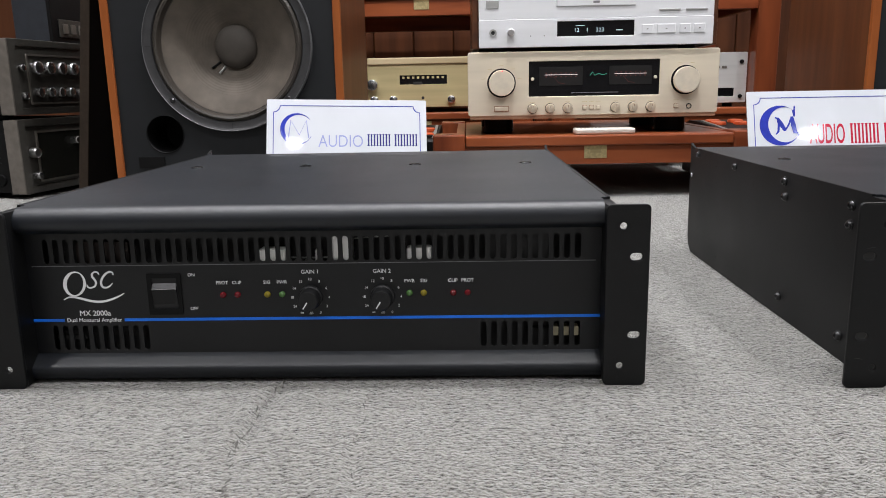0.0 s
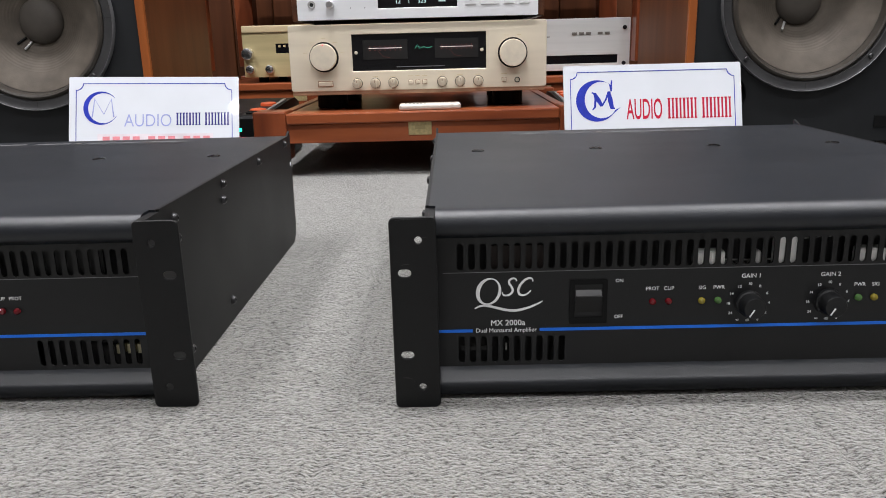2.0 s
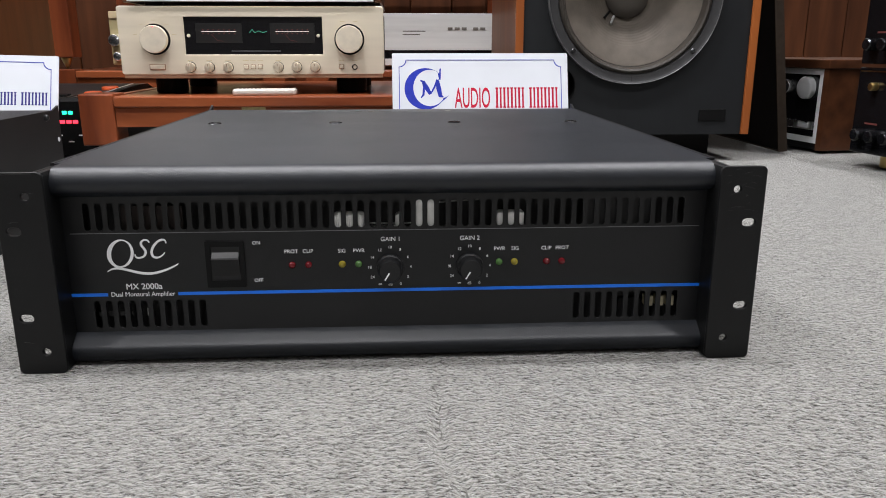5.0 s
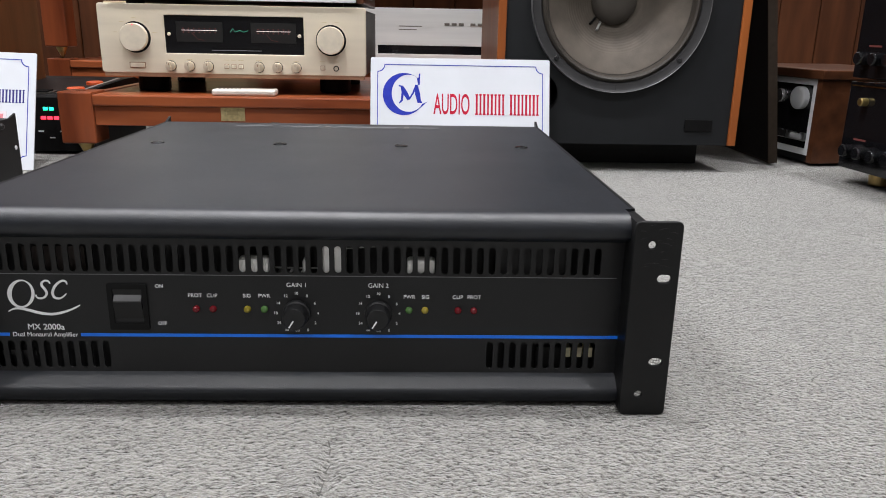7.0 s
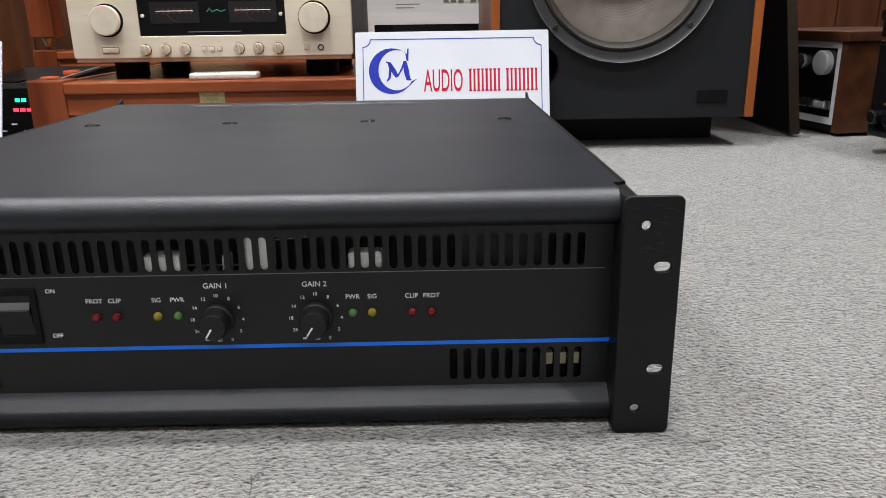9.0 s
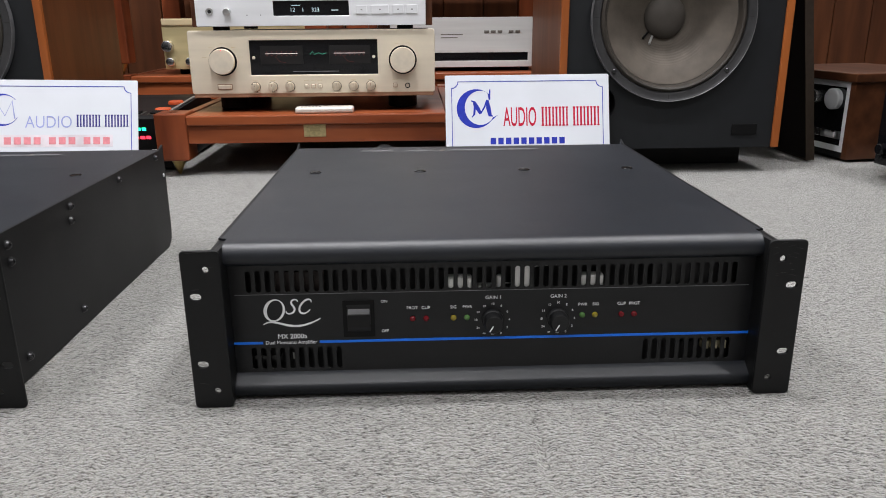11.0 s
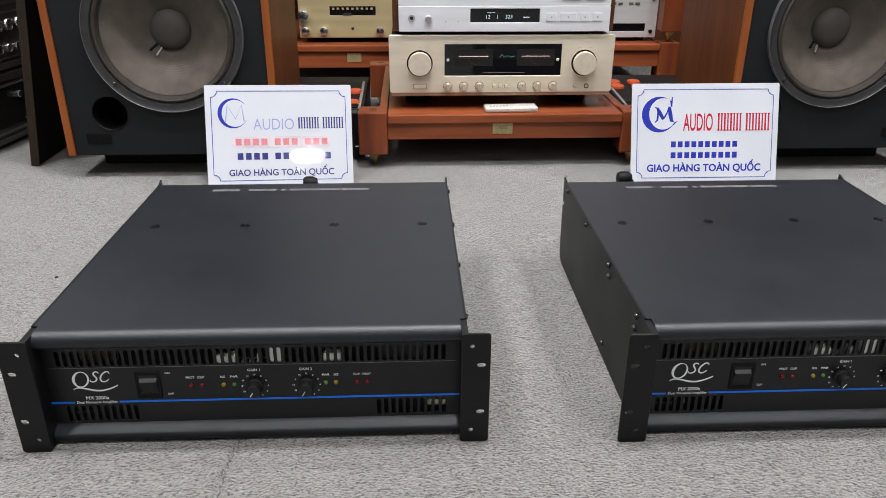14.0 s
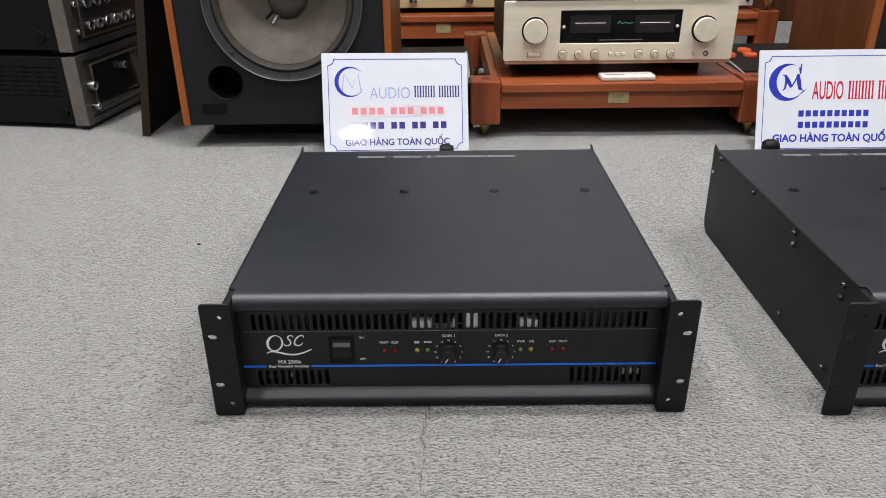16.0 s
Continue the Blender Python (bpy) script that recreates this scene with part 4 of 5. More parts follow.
# ---- loudspeakers ----
def loudspeaker(m, wx, port_x, badge_x, tag_x):
    W, H, D, Z0 = 0.2175, 0.86, 0.350, 0.050
    spk = thing("loudspeaker", m, "large black-fronted loudspeaker with wooden cabinet and grey paper woofer", "loudspeaker", "loudspeakers")
    for s in (-1, 1):
        a, b = sorted((s * W, s * (W - 0.016)))
        part("side_panel", box(a, b, 0.010, D, Z0, H), VENEER, spk, "walnut veneered side panel")
        a, b = sorted((s * W, s * (W - 0.014)))
        part("edge_strip", box(a, b, 0.0, 0.010, Z0, H, 0.001), ORANGE_EDGE, spk, "orange-brown front edge")
    part("top_panel", box(-W + 0.016, W - 0.016, 0.002, D, H - 0.016, H), VENEER, spk)
    part("bottom_panel", box(-W + 0.014, W - 0.014, 0.008, D, Z0, Z0 + 0.012), BAFFLE, spk)
    part("back_panel", box(-W + 0.016, W - 0.016, D - 0.012, D, Z0 + 0.012, H - 0.016), BAFFLE, spk)
    part("plinth", box(-W + 0.030, W - 0.030, 0.103, D - 0.03, 0.0, Z0, 0.002), DARK_CASE, spk, "recessed black plinth")
    cz = 0.2950
    loops = [rect(-W + 0.014, W - 0.014, Z0, H - 0.016), ring(wx, cz, 0.140, 64), ring(port_x, 0.137, 0.0345, 36)]
    part("baffle", shift(plate(loops, 0.018), 0.005), BAFFLE, spk, "black painted baffle")
    c = (wx, 0.005, cz)
    woofer = part("woofer", lathe([(0.1350, -0.006), (0.1365, 0.005), (0.1390, 0.0080), (0.1490, 0.0080), (0.1510, 0.0090), (0.1528, 0.0098), (0.1532, 0.0)], 96, "-Y", c), RING_METAL, spk, "grey metal woofer ring", True)
    part("ring_edge", lathe([(0.1531, 0.0), (0.1531, 0.0096), (0.1538, 0.0104), (0.1545, 0.0096), (0.1547, 0.0)], 96, "-Y", c), RIM_METAL, woofer, "bright thin outer edge", True)
    notch = mesh_from(box(-0.0005, 0.0005, -0.0003, 0.0, 0.1395, 0.1525), "notch")
    notch.materials.append(INSIDE)
    for a in (0, 90, 180, 270):
        part("notch", notch, INSIDE, woofer).matrix_basis = pose(wx, 0.005 - 0.0081, cz) @ pose(0, 0, 0, 0, a, 0)
    part("surround", lathe([(0.1372, 0.003), (0.1350, 0.0075), (0.1315, 0.0095), (0.1278, 0.0078), (0.1258, 0.001), (0.1248, -0.004), (0.1228, -0.0045)], 96, "-Y", c), SURROUND, woofer, "dark foam surround", True)
    prof = []
    for k in range(150):
        r = 0.1232 - (0.1232 - 0.038) * k / 149
        u = (0.1232 - r) / 0.0852
        rib = 0.00017 * math.sin(r * 2 * math.pi / 0.0046) if 0.046 < r < 0.090 else 0
        prof.append((r, -0.004 - 0.049 * u ** 1.10 + rib))
    part("cone", lathe(prof, 96, "-Y", c), CONE, woofer, "grey-brown ribbed paper cone", True)
    part("dust_cap", lathe([(0.0400, -0.052), (0.0394, -0.048), (0.0355, -0.0415), (0.027, -0.0355), (0.014, -0.0322), (0, -0.0314)], 48, "-Y", c), DUST_CAP, woofer, "domed grey dust cap", True)
    for k, a in enumerate((222, 238)):
        d = Vector((math.cos(radians(a)), 0, math.sin(radians(a))))
        p0, p1 = d * 0.042 + Vector((0, 0.049, 0)), d * 0.058 + Vector((0, 0.037, 0))
        part("lead_terminal", tube([Vector(c) + p0, Vector(c) + (p0 + p1) / 2, Vector(c) + p1], 0.0022), SILVER_DIM if k else RUBBER, woofer)
    bolt = mesh_from(lathe([(0.0042, 0.0), (0.0042, 0.002), (0.003, 0.0033), (0, 0.0035)], 12, "-Y"), "bolt", True)
    bolt.materials.append(SCREW)
    for a in (42, 138, 222, 318):
        part("bolt", bolt, SCREW, woofer).matrix_basis = pose(wx + 0.1445 * math.cos(radians(a)), -0.0035, cz + 0.1445 * math.sin(radians(a)))
    part("port_tube", lathe([(0.0360, 0.0010), (0.0347, 0.0016), (0.0338, 0.0005), (0.0332, -0.09), (0.0, -0.091)], 40, "-Y", (port_x, 0.005, 0.137)), RUBBER, spk, "deep black port tube", True)
    part("badge", box(badge_x - 0.025, badge_x + 0.025, 0.0030, 0.0050, 0.0745, 0.0955, 0.0008), RUBBER, spk, "small black badge")
    if tag_x is not None:
        part("price_tag", box(tag_x - 0.016, tag_x + 0.016, 0.0040, 0.0048, 0.4135, 0.445), TAG, spk, "yellowed paper tag")
    return spk


loudspeaker(pose(-0.7035, 0.889, 0), 0.0095, -0.1205, -0.1505, 0.125)
loudspeaker(pose(0.6700, 0.889, 0), -0.008, -0.143, 0.148, None)


def grille_board(m, h, label):
    g = thing("speaker_grille", m, label, "speaker grille", "speaker grilles")
    part("cloth", box(0.0, 0.013, 0.003, 0.42, 0.003, h - 0.003, 0.002), GRILLE_CLOTH, g, "dark brown grille cloth")
    part("front_edge", box(-0.002, 0.0155, 0.0, 0.0028, 0.0, h), GRILLE_EDGE, g)
    part("lower_edge", box(0.0005, 0.0125, 0.0032, 0.42, 0.0, 0.0028), GRILLE_EDGE, g)
    return g


grille_board(pose(-1.0450, 0.978, 0.001, 0, 7.3, 0), 0.80, "dark brown cloth speaker grille leaning on the cabinet side")
grille_board(pose(1.0010, 0.986, 0.003, 0, -8.1, 0), 0.76, "dark brown cloth speaker grille leaning on the cabinet side")


# ---- wooden racks ----
def rack(m, label, zb0, zb1, tall=None, plate_x=None, W=0.63, D=0.61):
    """A low rack: four posts on brass cones, front and side beams and a shelf; tall adds an upper tier."""
    rk = thing("audio_rack", m, label, "audio rack", "wooden racks")
    P = 0.062
    cone = mesh_from(lathe([(0.0, 0.0), (0.0022, 0.0005), (0.015, 0.029), (0.015, 0.0315), (0.0, 0.0315)], 20, "Z"), "brass_cone", True)
    cone.materials.append(BRASS)
    top = zb1 + 0.012
    tiers = [(0.0, 0.031, top, zb0, zb1)]
    if tall:
        tiers.append((top, top + 0.031, tall[1] + 0.012, tall[0], tall[1]))
    for foot, z0, z1, b0, b1 in tiers:
        for px_ in (0, W - P):
            for py_ in (0, D - P):
                part("post", box(px_, px_ + P, py_, py_ + P, z0, z1, 0.003), RED_WOOD_Z, rk)
                part("brass_cone", cone, BRASS, rk).matrix_basis = pose(px_ + P / 2, py_ + P / 2, foot)
                part("plug_mark", lathe([(0.009, 0.0), (0.009, 0.0004), (0.0, 0.0004)], 16, "Z", (px_ + P / 2, py_ + P / 2, z1)), DARK_WOOD, rk)
        part("front_beam", box(P, W - P, 0.004, 0.026, b0, b1 - 0.0122, 0.0015), RED_WOOD_X, rk)
        part("back_beam", box(P, W - P, D - 0.026, D - 0.004, b0, b1 - 0.0122, 0.0015), RED_WOOD_X, rk)
        for sx in (0.044, W - 0.062):
            part("side_beam", box(sx, sx + 0.018, P, D - P, b0 + 0.004, b1 + 0.009, 0.0015), RED_WOOD_Y, rk)
        part("shelf_board", box(P + 0.001, W - P - 0.001, -0.004, D - 0.002, b1 - 0.0120, b1 + 0.008, 0.003), RED_WOOD_X, rk)
        if plate_x is not None:
            zc = (b0 + b1) / 2 + 0.001
            nameplate = part("name_plate", box(plate_x - 0.0215, plate_x + 0.0215, 0.0026, 0.0040, zc - 0.0135, zc + 0.0135, 0.0005), BRASS_PLATE, rk, "small brass name plate")
            part("plate_mark", box(plate_x - 0.010, plate_x + 0.010, 0.0023, 0.0026, zc - 0.003, zc + 0.004), material("plate_engraving", (0.44, 0.35, 0.17), 0.5, 0.4), nameplate)
    return rk


rack(pose(-0.327, 0.936, 0), "low red-brown wooden audio rack on brass cone feet", 0.064, 0.1115, None, 0.3095)
rack(pose(-0.699, 1.70, 0), "two-tier red-brown wooden audio rack with brass plates", 0.074, 0.134, (0.412, 0.470), 0.315)
rack(pose(-0.012, 1.70, 0), "two-tier red-brown wooden audio rack beside its twin", 0.074, 0.134, (0.412, 0.470), 0.315)
SHELF, SHELF_REAR = 0.1195, 0.142


def foot_set(parent, spots, z0, z1, r=0.02, mt=None):
    for fx, fy in spots:
        part("foot", lathe([(0.0, z0), (r * 0.92, z0), (r, z0 + 0.002), (r, z1), (0.0, z1)], 24, "Z", (fx, fy, 0)), mt or RUBBER, parent, smooth=False)


def knob_at(parent, x, y, z, r, d, mt, seg=28, name="knob", label=""):
    return part(name, lathe([(r, 0.0), (r, d * 0.80), (r * 0.93, d * 0.95), (r * 0.82, d), (0.0, d)], seg, "-Y", (x, y, z)), mt, parent, label, True)


# ---- champagne integrated amplifier ----
def integrated_amplifier():
    X0, X1, Z0, Z1, Y = -0.2665, 0.2105, 0.150, 0.2755, 0.985
    amp = thing("integrated_amplifier", pose(0.0090, -0.005, 0), "champagne-gold integrated amplifier with lit meters on the wooden rack", "amplifier")
    part("case", box(X0 + 0.004, X1 - 0.004, Y + 0.012, Y + 0.40, Z0 + 0.002, Z1 - 0.002, 0.002), DARK_CASE, amp, "dark metal case")
    window = rect(-0.1515, 0.1005, 0.1905, 0.2590, 0.001)
    face = part("face_plate", shift(plate([rect(X0, X1, Z0 + 0.007, Z1, 0.004), window], 0.012, bevel=0.0012), Y), CHAMPAGNE, amp, "champagne aluminium face plate")
    part("lower_lip", box(X0 + 0.002, X1 - 0.002, Y + 0.001, Y + 0.013, Z0 - 0.001, Z0 + 0.0068, 0.001), BROWN_LIP, amp)
    glass = part("meter_window", box(-0.1515, 0.1005, Y + 0.0025, Y + 0.006, 0.1905, 0.2590), GLASS_BLACK, amp, "black meter window")
    for mx0, mx1 in ((-0.1300, -0.0470), (0.0040, 0.0850)):
        part("meter_face", box(mx0, mx1, Y + 0.0020, Y + 0.0025, 0.2120, 0.2470), METER, glass)
        mc = (mx0 + mx1) / 2
        part("meter_scale", box(mx0 + 0.010, mx1 - 0.010, Y + 0.0017, Y + 0.0020, 0.2318, 0.2327), METER_NEEDLE, glass)
        ticks = bmesh.new()
        for k in range(7):
            tx = mx0 + 0.013 + k * (mx1 - mx0 - 0.026) / 6
            box(tx - 0.0012, tx + 0.0012, Y + 0.0016, Y + 0.0020, 0.2340, 0.2365, bm=ticks)
            box(tx - 0.0012, tx + 0.0012, Y + 0.0016, Y + 0.0020, 0.2275, 0.2298, bm=ticks)
        part("scale_marks", ticks, METER_RED, glass)
        part("needle", shift(plate([stroke([(mc - 0.014, 0.2285), (mc - 0.004, 0.2170), (mc + 0.008, 0.2150)], 0.0009)], 0.0003), Y + 0.0014), METER_RED, glass)
    part("maker_mark", shift(plate([stroke([(-0.033, 0.2300), (-0.028, 0.2365), (-0.024, 0.2300), (-0.016, 0.2335), (-0.009, 0.2305), (-0.001, 0.2330)], 0.0010)], 0.0003), Y + 0.0016), GREEN_GLOW, glass, "small green script mark")
    part("caption_bar", box(-0.068, 0.022, Y + 0.0020, Y + 0.0025, 0.1972, 0.1984), GREY_LINE, glass)
    for sx in (-0.143, 0.0915):
        knob_at(glass, sx, Y + 0.0025, 0.2250, 0.0032, 0.002, CHAMPAGNE_KNOB, 14, "window_screw")
    for kx in (-0.2030, 0.1485):
        # Ring widened and blackened to paint the shade at the knob's edge.
        k = part("large_knob", lathe([(0.0275, 0.0), (0.0275, 0.0006), (0.0, 0.0006)], 40, "-Y", (kx, Y, 0.2185)), RUBBER, amp, "dark ring behind the knob, blackened for the shade at its edge")
        part("cap", lathe([(0.0215, 0.0), (0.0215, 0.002), (0.0245, 0.003), (0.0245, 0.0110), (0.0236, 0.0122), (0.0, 0.0124)], 40, "-Y", (kx, Y - 0.001, 0.2185)), CHAMPAGNE_KNOB, k, "large champagne knob", True)
        if kx < 0:
            part("index_dot", lathe([(0.0012, 0.0), (0.0008, 0.0008), (0, 0.001)], 10, "-Y", (kx + 0.001, Y - 0.0135, 0.2405)), RED_GLOW, k)
    for kx in (-0.1430, -0.1092, -0.0754, 0.0165, 0.0500, 0.0840):
        # Black disc stands in for the shading round each small knob.
        knob_at(amp, kx, Y, 0.1692, 0.0097, 0.0008, RUBBER, 24, "knob_base")
        k = knob_at(amp, kx, Y - 0.0006, 0.1692, 0.0088, 0.007, KNOB_METAL, 24, "small_knob", "small turned champagne knob")
        part("grip", prism([(Y - 0.0140, 0.1618), (Y - 0.0150, 0.1692), (Y - 0.0140, 0.1766), (Y - 0.0070, 0.1778), (Y - 0.0070, 0.1606)], kx - 0.0027, kx + 0.0027), KNOB_METAL, k)
        part("index_line", box(kx - 0.0005, kx + 0.0005, Y - 0.0149, Y - 0.0141, 0.1705, 0.1748), BROWN_LIP, k)
    for kx in (-0.0425, -0.0295, -0.0165, 0.1325):
        part("button_gap", box(kx - 0.0044, kx + 0.0044, Y - 0.0003, Y + 0.0005, 0.1657, 0.1738), BROWN_LIP, amp)
        part("push_button", box(kx - 0.0036, kx + 0.0036, Y - 0.003, Y + 0.001, 0.1665, 0.1730, 0.0008), CHAMPAGNE_KNOB, amp)
    part("power_button", box(-0.2160, -0.1900, Y - 0.0030, Y + 0.001, 0.1655, 0.1735, 0.001), CHAMPAGNE_KNOB, amp)
    part("power_button_gap", shift(plate([rect(-0.2175, -0.1885, 0.1640, 0.1750), rect(-0.2162, -0.1898, 0.1653, 0.1737)], 0.0003), Y - 0.0002), BROWN_LIP, amp)
    part("headphone_socket", lathe([(0.0052, 0.0), (0.0052, 0.0012), (0.0036, 0.0012), (0.0034, -0.004), (0, -0.004)], 18, "-Y", (0.1570, Y, 0.1690)), DARK_CASE, amp)
    # small captions, too fine to read
    caps = bmesh.new()
    for kx in (-0.1430, -0.1092, -0.0754, -0.0425, -0.0295, -0.0165, 0.0165, 0.0500, 0.0840, 0.1325, 0.157):
        box(kx - 0.005, kx + 0.005, Y - 0.0002, Y, 0.1805, 0.1813, bm=caps)
    for kx, n in ((-0.2030, 5), (0.1485, 2)):
        for q in range(n):
            a = radians(90 + (q - (n - 1) / 2) * 38)
            box(kx + 0.036 * math.cos(a) - 0.004, kx + 0.036 * math.cos(a) + 0.004, Y - 0.0002, Y, 0.2185 + 0.033 * math.sin(a), 0.2192 + 0.033 * math.sin(a), bm=caps)
    part("caption_bar", caps, TAG, face)
    foot_set(amp, ((-0.205, Y + 0.090), (0.145, Y + 0.090), (-0.205, Y + 0.33), (0.145, Y + 0.33)), SHELF, Z0 + 0.002, 0.030)
    return amp


integrated_amplifier()


def disc_player():
    X0, X1, Z0, Z1, Y = -0.2440, 0.1950, 0.2850, 0.425, 0.980
    cd = thing("disc_player", pose(0.0080, -0.005, 0), "silver disc player with dark side cheeks on the champagne amplifier", "disc player")
    part("case", box(X0 + 0.002, X1 - 0.002, Y + 0.010, Y + 0.36, Z0, Z1), DARK_CASE, cd)
    for a, b in ((X0 - 0.014, X0 - 0.0005), (X1 + 0.0005, X1 + 0.014)):
        part("side_cheek", box(a, b, Y + 0.018, Y + 0.37, Z0 - 0.002, Z1, 0.002), WALNUT_CASE, cd, "dark walnut side cheek")
    low = part("lower_face", shift(plate([rect(X0, X1, Z0, 0.3345, 0.0015), rect(-0.0975, 0.0490, 0.3020, 0.3310, 0.001)], 0.010, bevel=0.0008), Y), SILVER, cd, "silver lower face")
    part("upper_face", shift(plate([rect(X0, X1, 0.3365, Z1, 0.0015), rect(-0.0990, 0.0500, 0.3560, 0.3930, 0.001)], 0.009, bevel=0.0008), Y + 0.001), SILVER, cd, "silver upper face")
    tray = part("disc_tray", box(-0.0980, 0.0490, Y - 0.0010, Y + 0.010, 0.3570, 0.3920, 0.001), SILVER, cd, "silver disc tray")
    part("tray_mark", box(-0.030, -0.018, Y - 0.0013, Y - 0.0010, 0.362, 0.366), GREY_LINE, tray)
    win = part("display_window", box(-0.0980, 0.0495, Y + 0.002, Y + 0.006, 0.3015, 0.3315), GLASS_BLACK, cd, "dark display window")
    for k, (text, x) in enumerate((("12", -0.060), ("1", -0.040), ("323", -0.016))):
        part("display_digits", writing(text, 0.0105, x, 0.3135, Y + 0.0018), DISPLAY, win)
    part("display_bar", box(0.014, 0.027, Y + 0.0016, Y + 0.002, 0.3120, 0.3135), DISPLAY, win)
    part("display_bar", box(-0.062, -0.045, Y + 0.0016, Y + 0.002, 0.3215, 0.3225), DISPLAY, win)
    for x0, x1 in ((0.0620, 0.0830), (0.0905, 0.1250), (0.1325, 0.1530), (0.1590, 0.1800)):
        b = part("push_button", box(x0, x1, Y - 0.0016, Y + 0.001, 0.3050, 0.3215, 0.0008), SILVER, cd)
        part("button_mark", box((x0 + x1) / 2 - 0.0015, (x0 + x1) / 2 + 0.0015, Y - 0.0019, Y - 0.0016, 0.3122, 0.3142), GREY_LINE, b)
    for x0, x1 in ((0.0930, 0.1330), (0.1430, 0.1830)):
        part("slim_button", box(x0, x1, Y - 0.0006, Y + 0.0012, 0.3460, 0.3490, 0.0005), SILVER_DIM, cd)
    part("power_button", box(-0.2310, -0.2070, Y - 0.0006, Y + 0.002, 0.3560, 0.3700, 0.0005), SILVER_DIM, cd)
    part("headphone_socket", lathe([(0.0070, 0.0), (0.0070, 0.0016), (0.0045, 0.0016), (0.0040, -0.006), (0, -0.006)], 20, "-Y", (-0.2180, Y, 0.3115)), SILVER_DIM, cd)
    part("socket_hole", lathe([(0.0036, 0.0), (0.0036, 0.0002), (0, 0.0002)], 16, "-Y", (-0.2180, Y - 0.0002, 0.3115)), INSIDE, cd)
    knob_at(cd, -0.1840, Y, 0.3115, 0.0068, 0.012, CHROME, 20, "level_knob")
    for sx in (-0.147, -0.121):
        part("indicator_dot", lathe([(0.0012, 0.0), (0.0, 0.0006)], 8, "-Y", (sx, Y, 0.3045)), GREY_LINE, low)
    foot_set(cd, ((-0.205, Y + 0.03), (0.155, Y + 0.03), (-0.205, Y + 0.31), (0.155, Y + 0.31)), 0.2755, Z0, 0.016)
    return cd


disc_player()

remote = thing("remote_control", pose(0.0015, 0.961, SHELF, 0, 0, 2), "slim silver remote control lying on the rack", "remote control")
part("body", box(-0.057, 0.057, -0.016, 0.022, 0.0, 0.0115, 0.004, 3), REMOTE, remote)
keys = bmesh.new()
for k in range(6):
    box(-0.046 + k * 0.007, -0.042 + k * 0.007, -0.004, 0.000, 0.0115, 0.0121, bm=keys)
part("keys", keys, DARK_CASE, remote)


# ---- rear shelf ----
def tuner():
    X0, X1, Z0, Z1, Y = -0.563, -0.118, 0.158, 0.300, 1.748
    t = thing("vintage_tuner", pose(0.014, 0, 0), "vintage pale-gold tuner with chrome knobs on the rear rack", "tuner")
    part("case", box(X0 + 0.004, X1 - 0.004, Y + 0.008, Y + 0.34, Z0, Z1 - 0.012), DARK_CASE, t)
    part("top_strip", box(X0, X1, Y - 0.004, Y + 0.35, Z1 - 0.020, Z1, 0.003), TAN_TOP, t, "tan wooden top")
    face = part("face_plate", shift(plate([rect(X0, X1, Z0, Z1 - 0.021, 0.002), rect(-0.470, -0.330, 0.2225, 0.2500)], 0.007, bevel=0.0006), Y), GOLD_FACE, t, "pale gold face plate")
    dial = part("dial_window", box(-0.471, -0.329, Y + 0.001, Y + 0.004, 0.222, 0.2505), GLASS_BLACK, t, "dark tuning dial")
    for k in range(9):
        part("dial_mark", box(-0.462 + k * 0.0145, -0.455 + k * 0.0145, Y + 0.0005, Y + 0.001, 0.2395, 0.2455), GOLD_FACE, dial)
    part("dial_pointer", box(-0.430, -0.404, Y - 0.001, Y + 0.001, 0.2225, 0.2305), INSIDE, dial)
    for kx, kz, r in ((-0.5490, 0.2230, 0.0165), (-0.5440, 0.1795, 0.0125), (-0.4880, 0.1795, 0.0125), (-0.3180, 0.1785, 0.0120), (-0.170, 0.222, 0.0165)):
        k = knob_at(t, kx, Y, kz, r, 0.020, CHROME, 24, "knob", "chrome knob")
    part("jack", lathe([(0.0045, 0.0), (0.0045, 0.001), (0, 0.001)], 12, "-Y", (-0.402, Y, 0.184)), INSIDE, face)
    foot_set(t, ((-0.52, Y + 0.04), (-0.16, Y + 0.04), (-0.52, Y + 0.30), (-0.16, Y + 0.30)), SHELF_REAR, Z0, 0.014)


tuner()


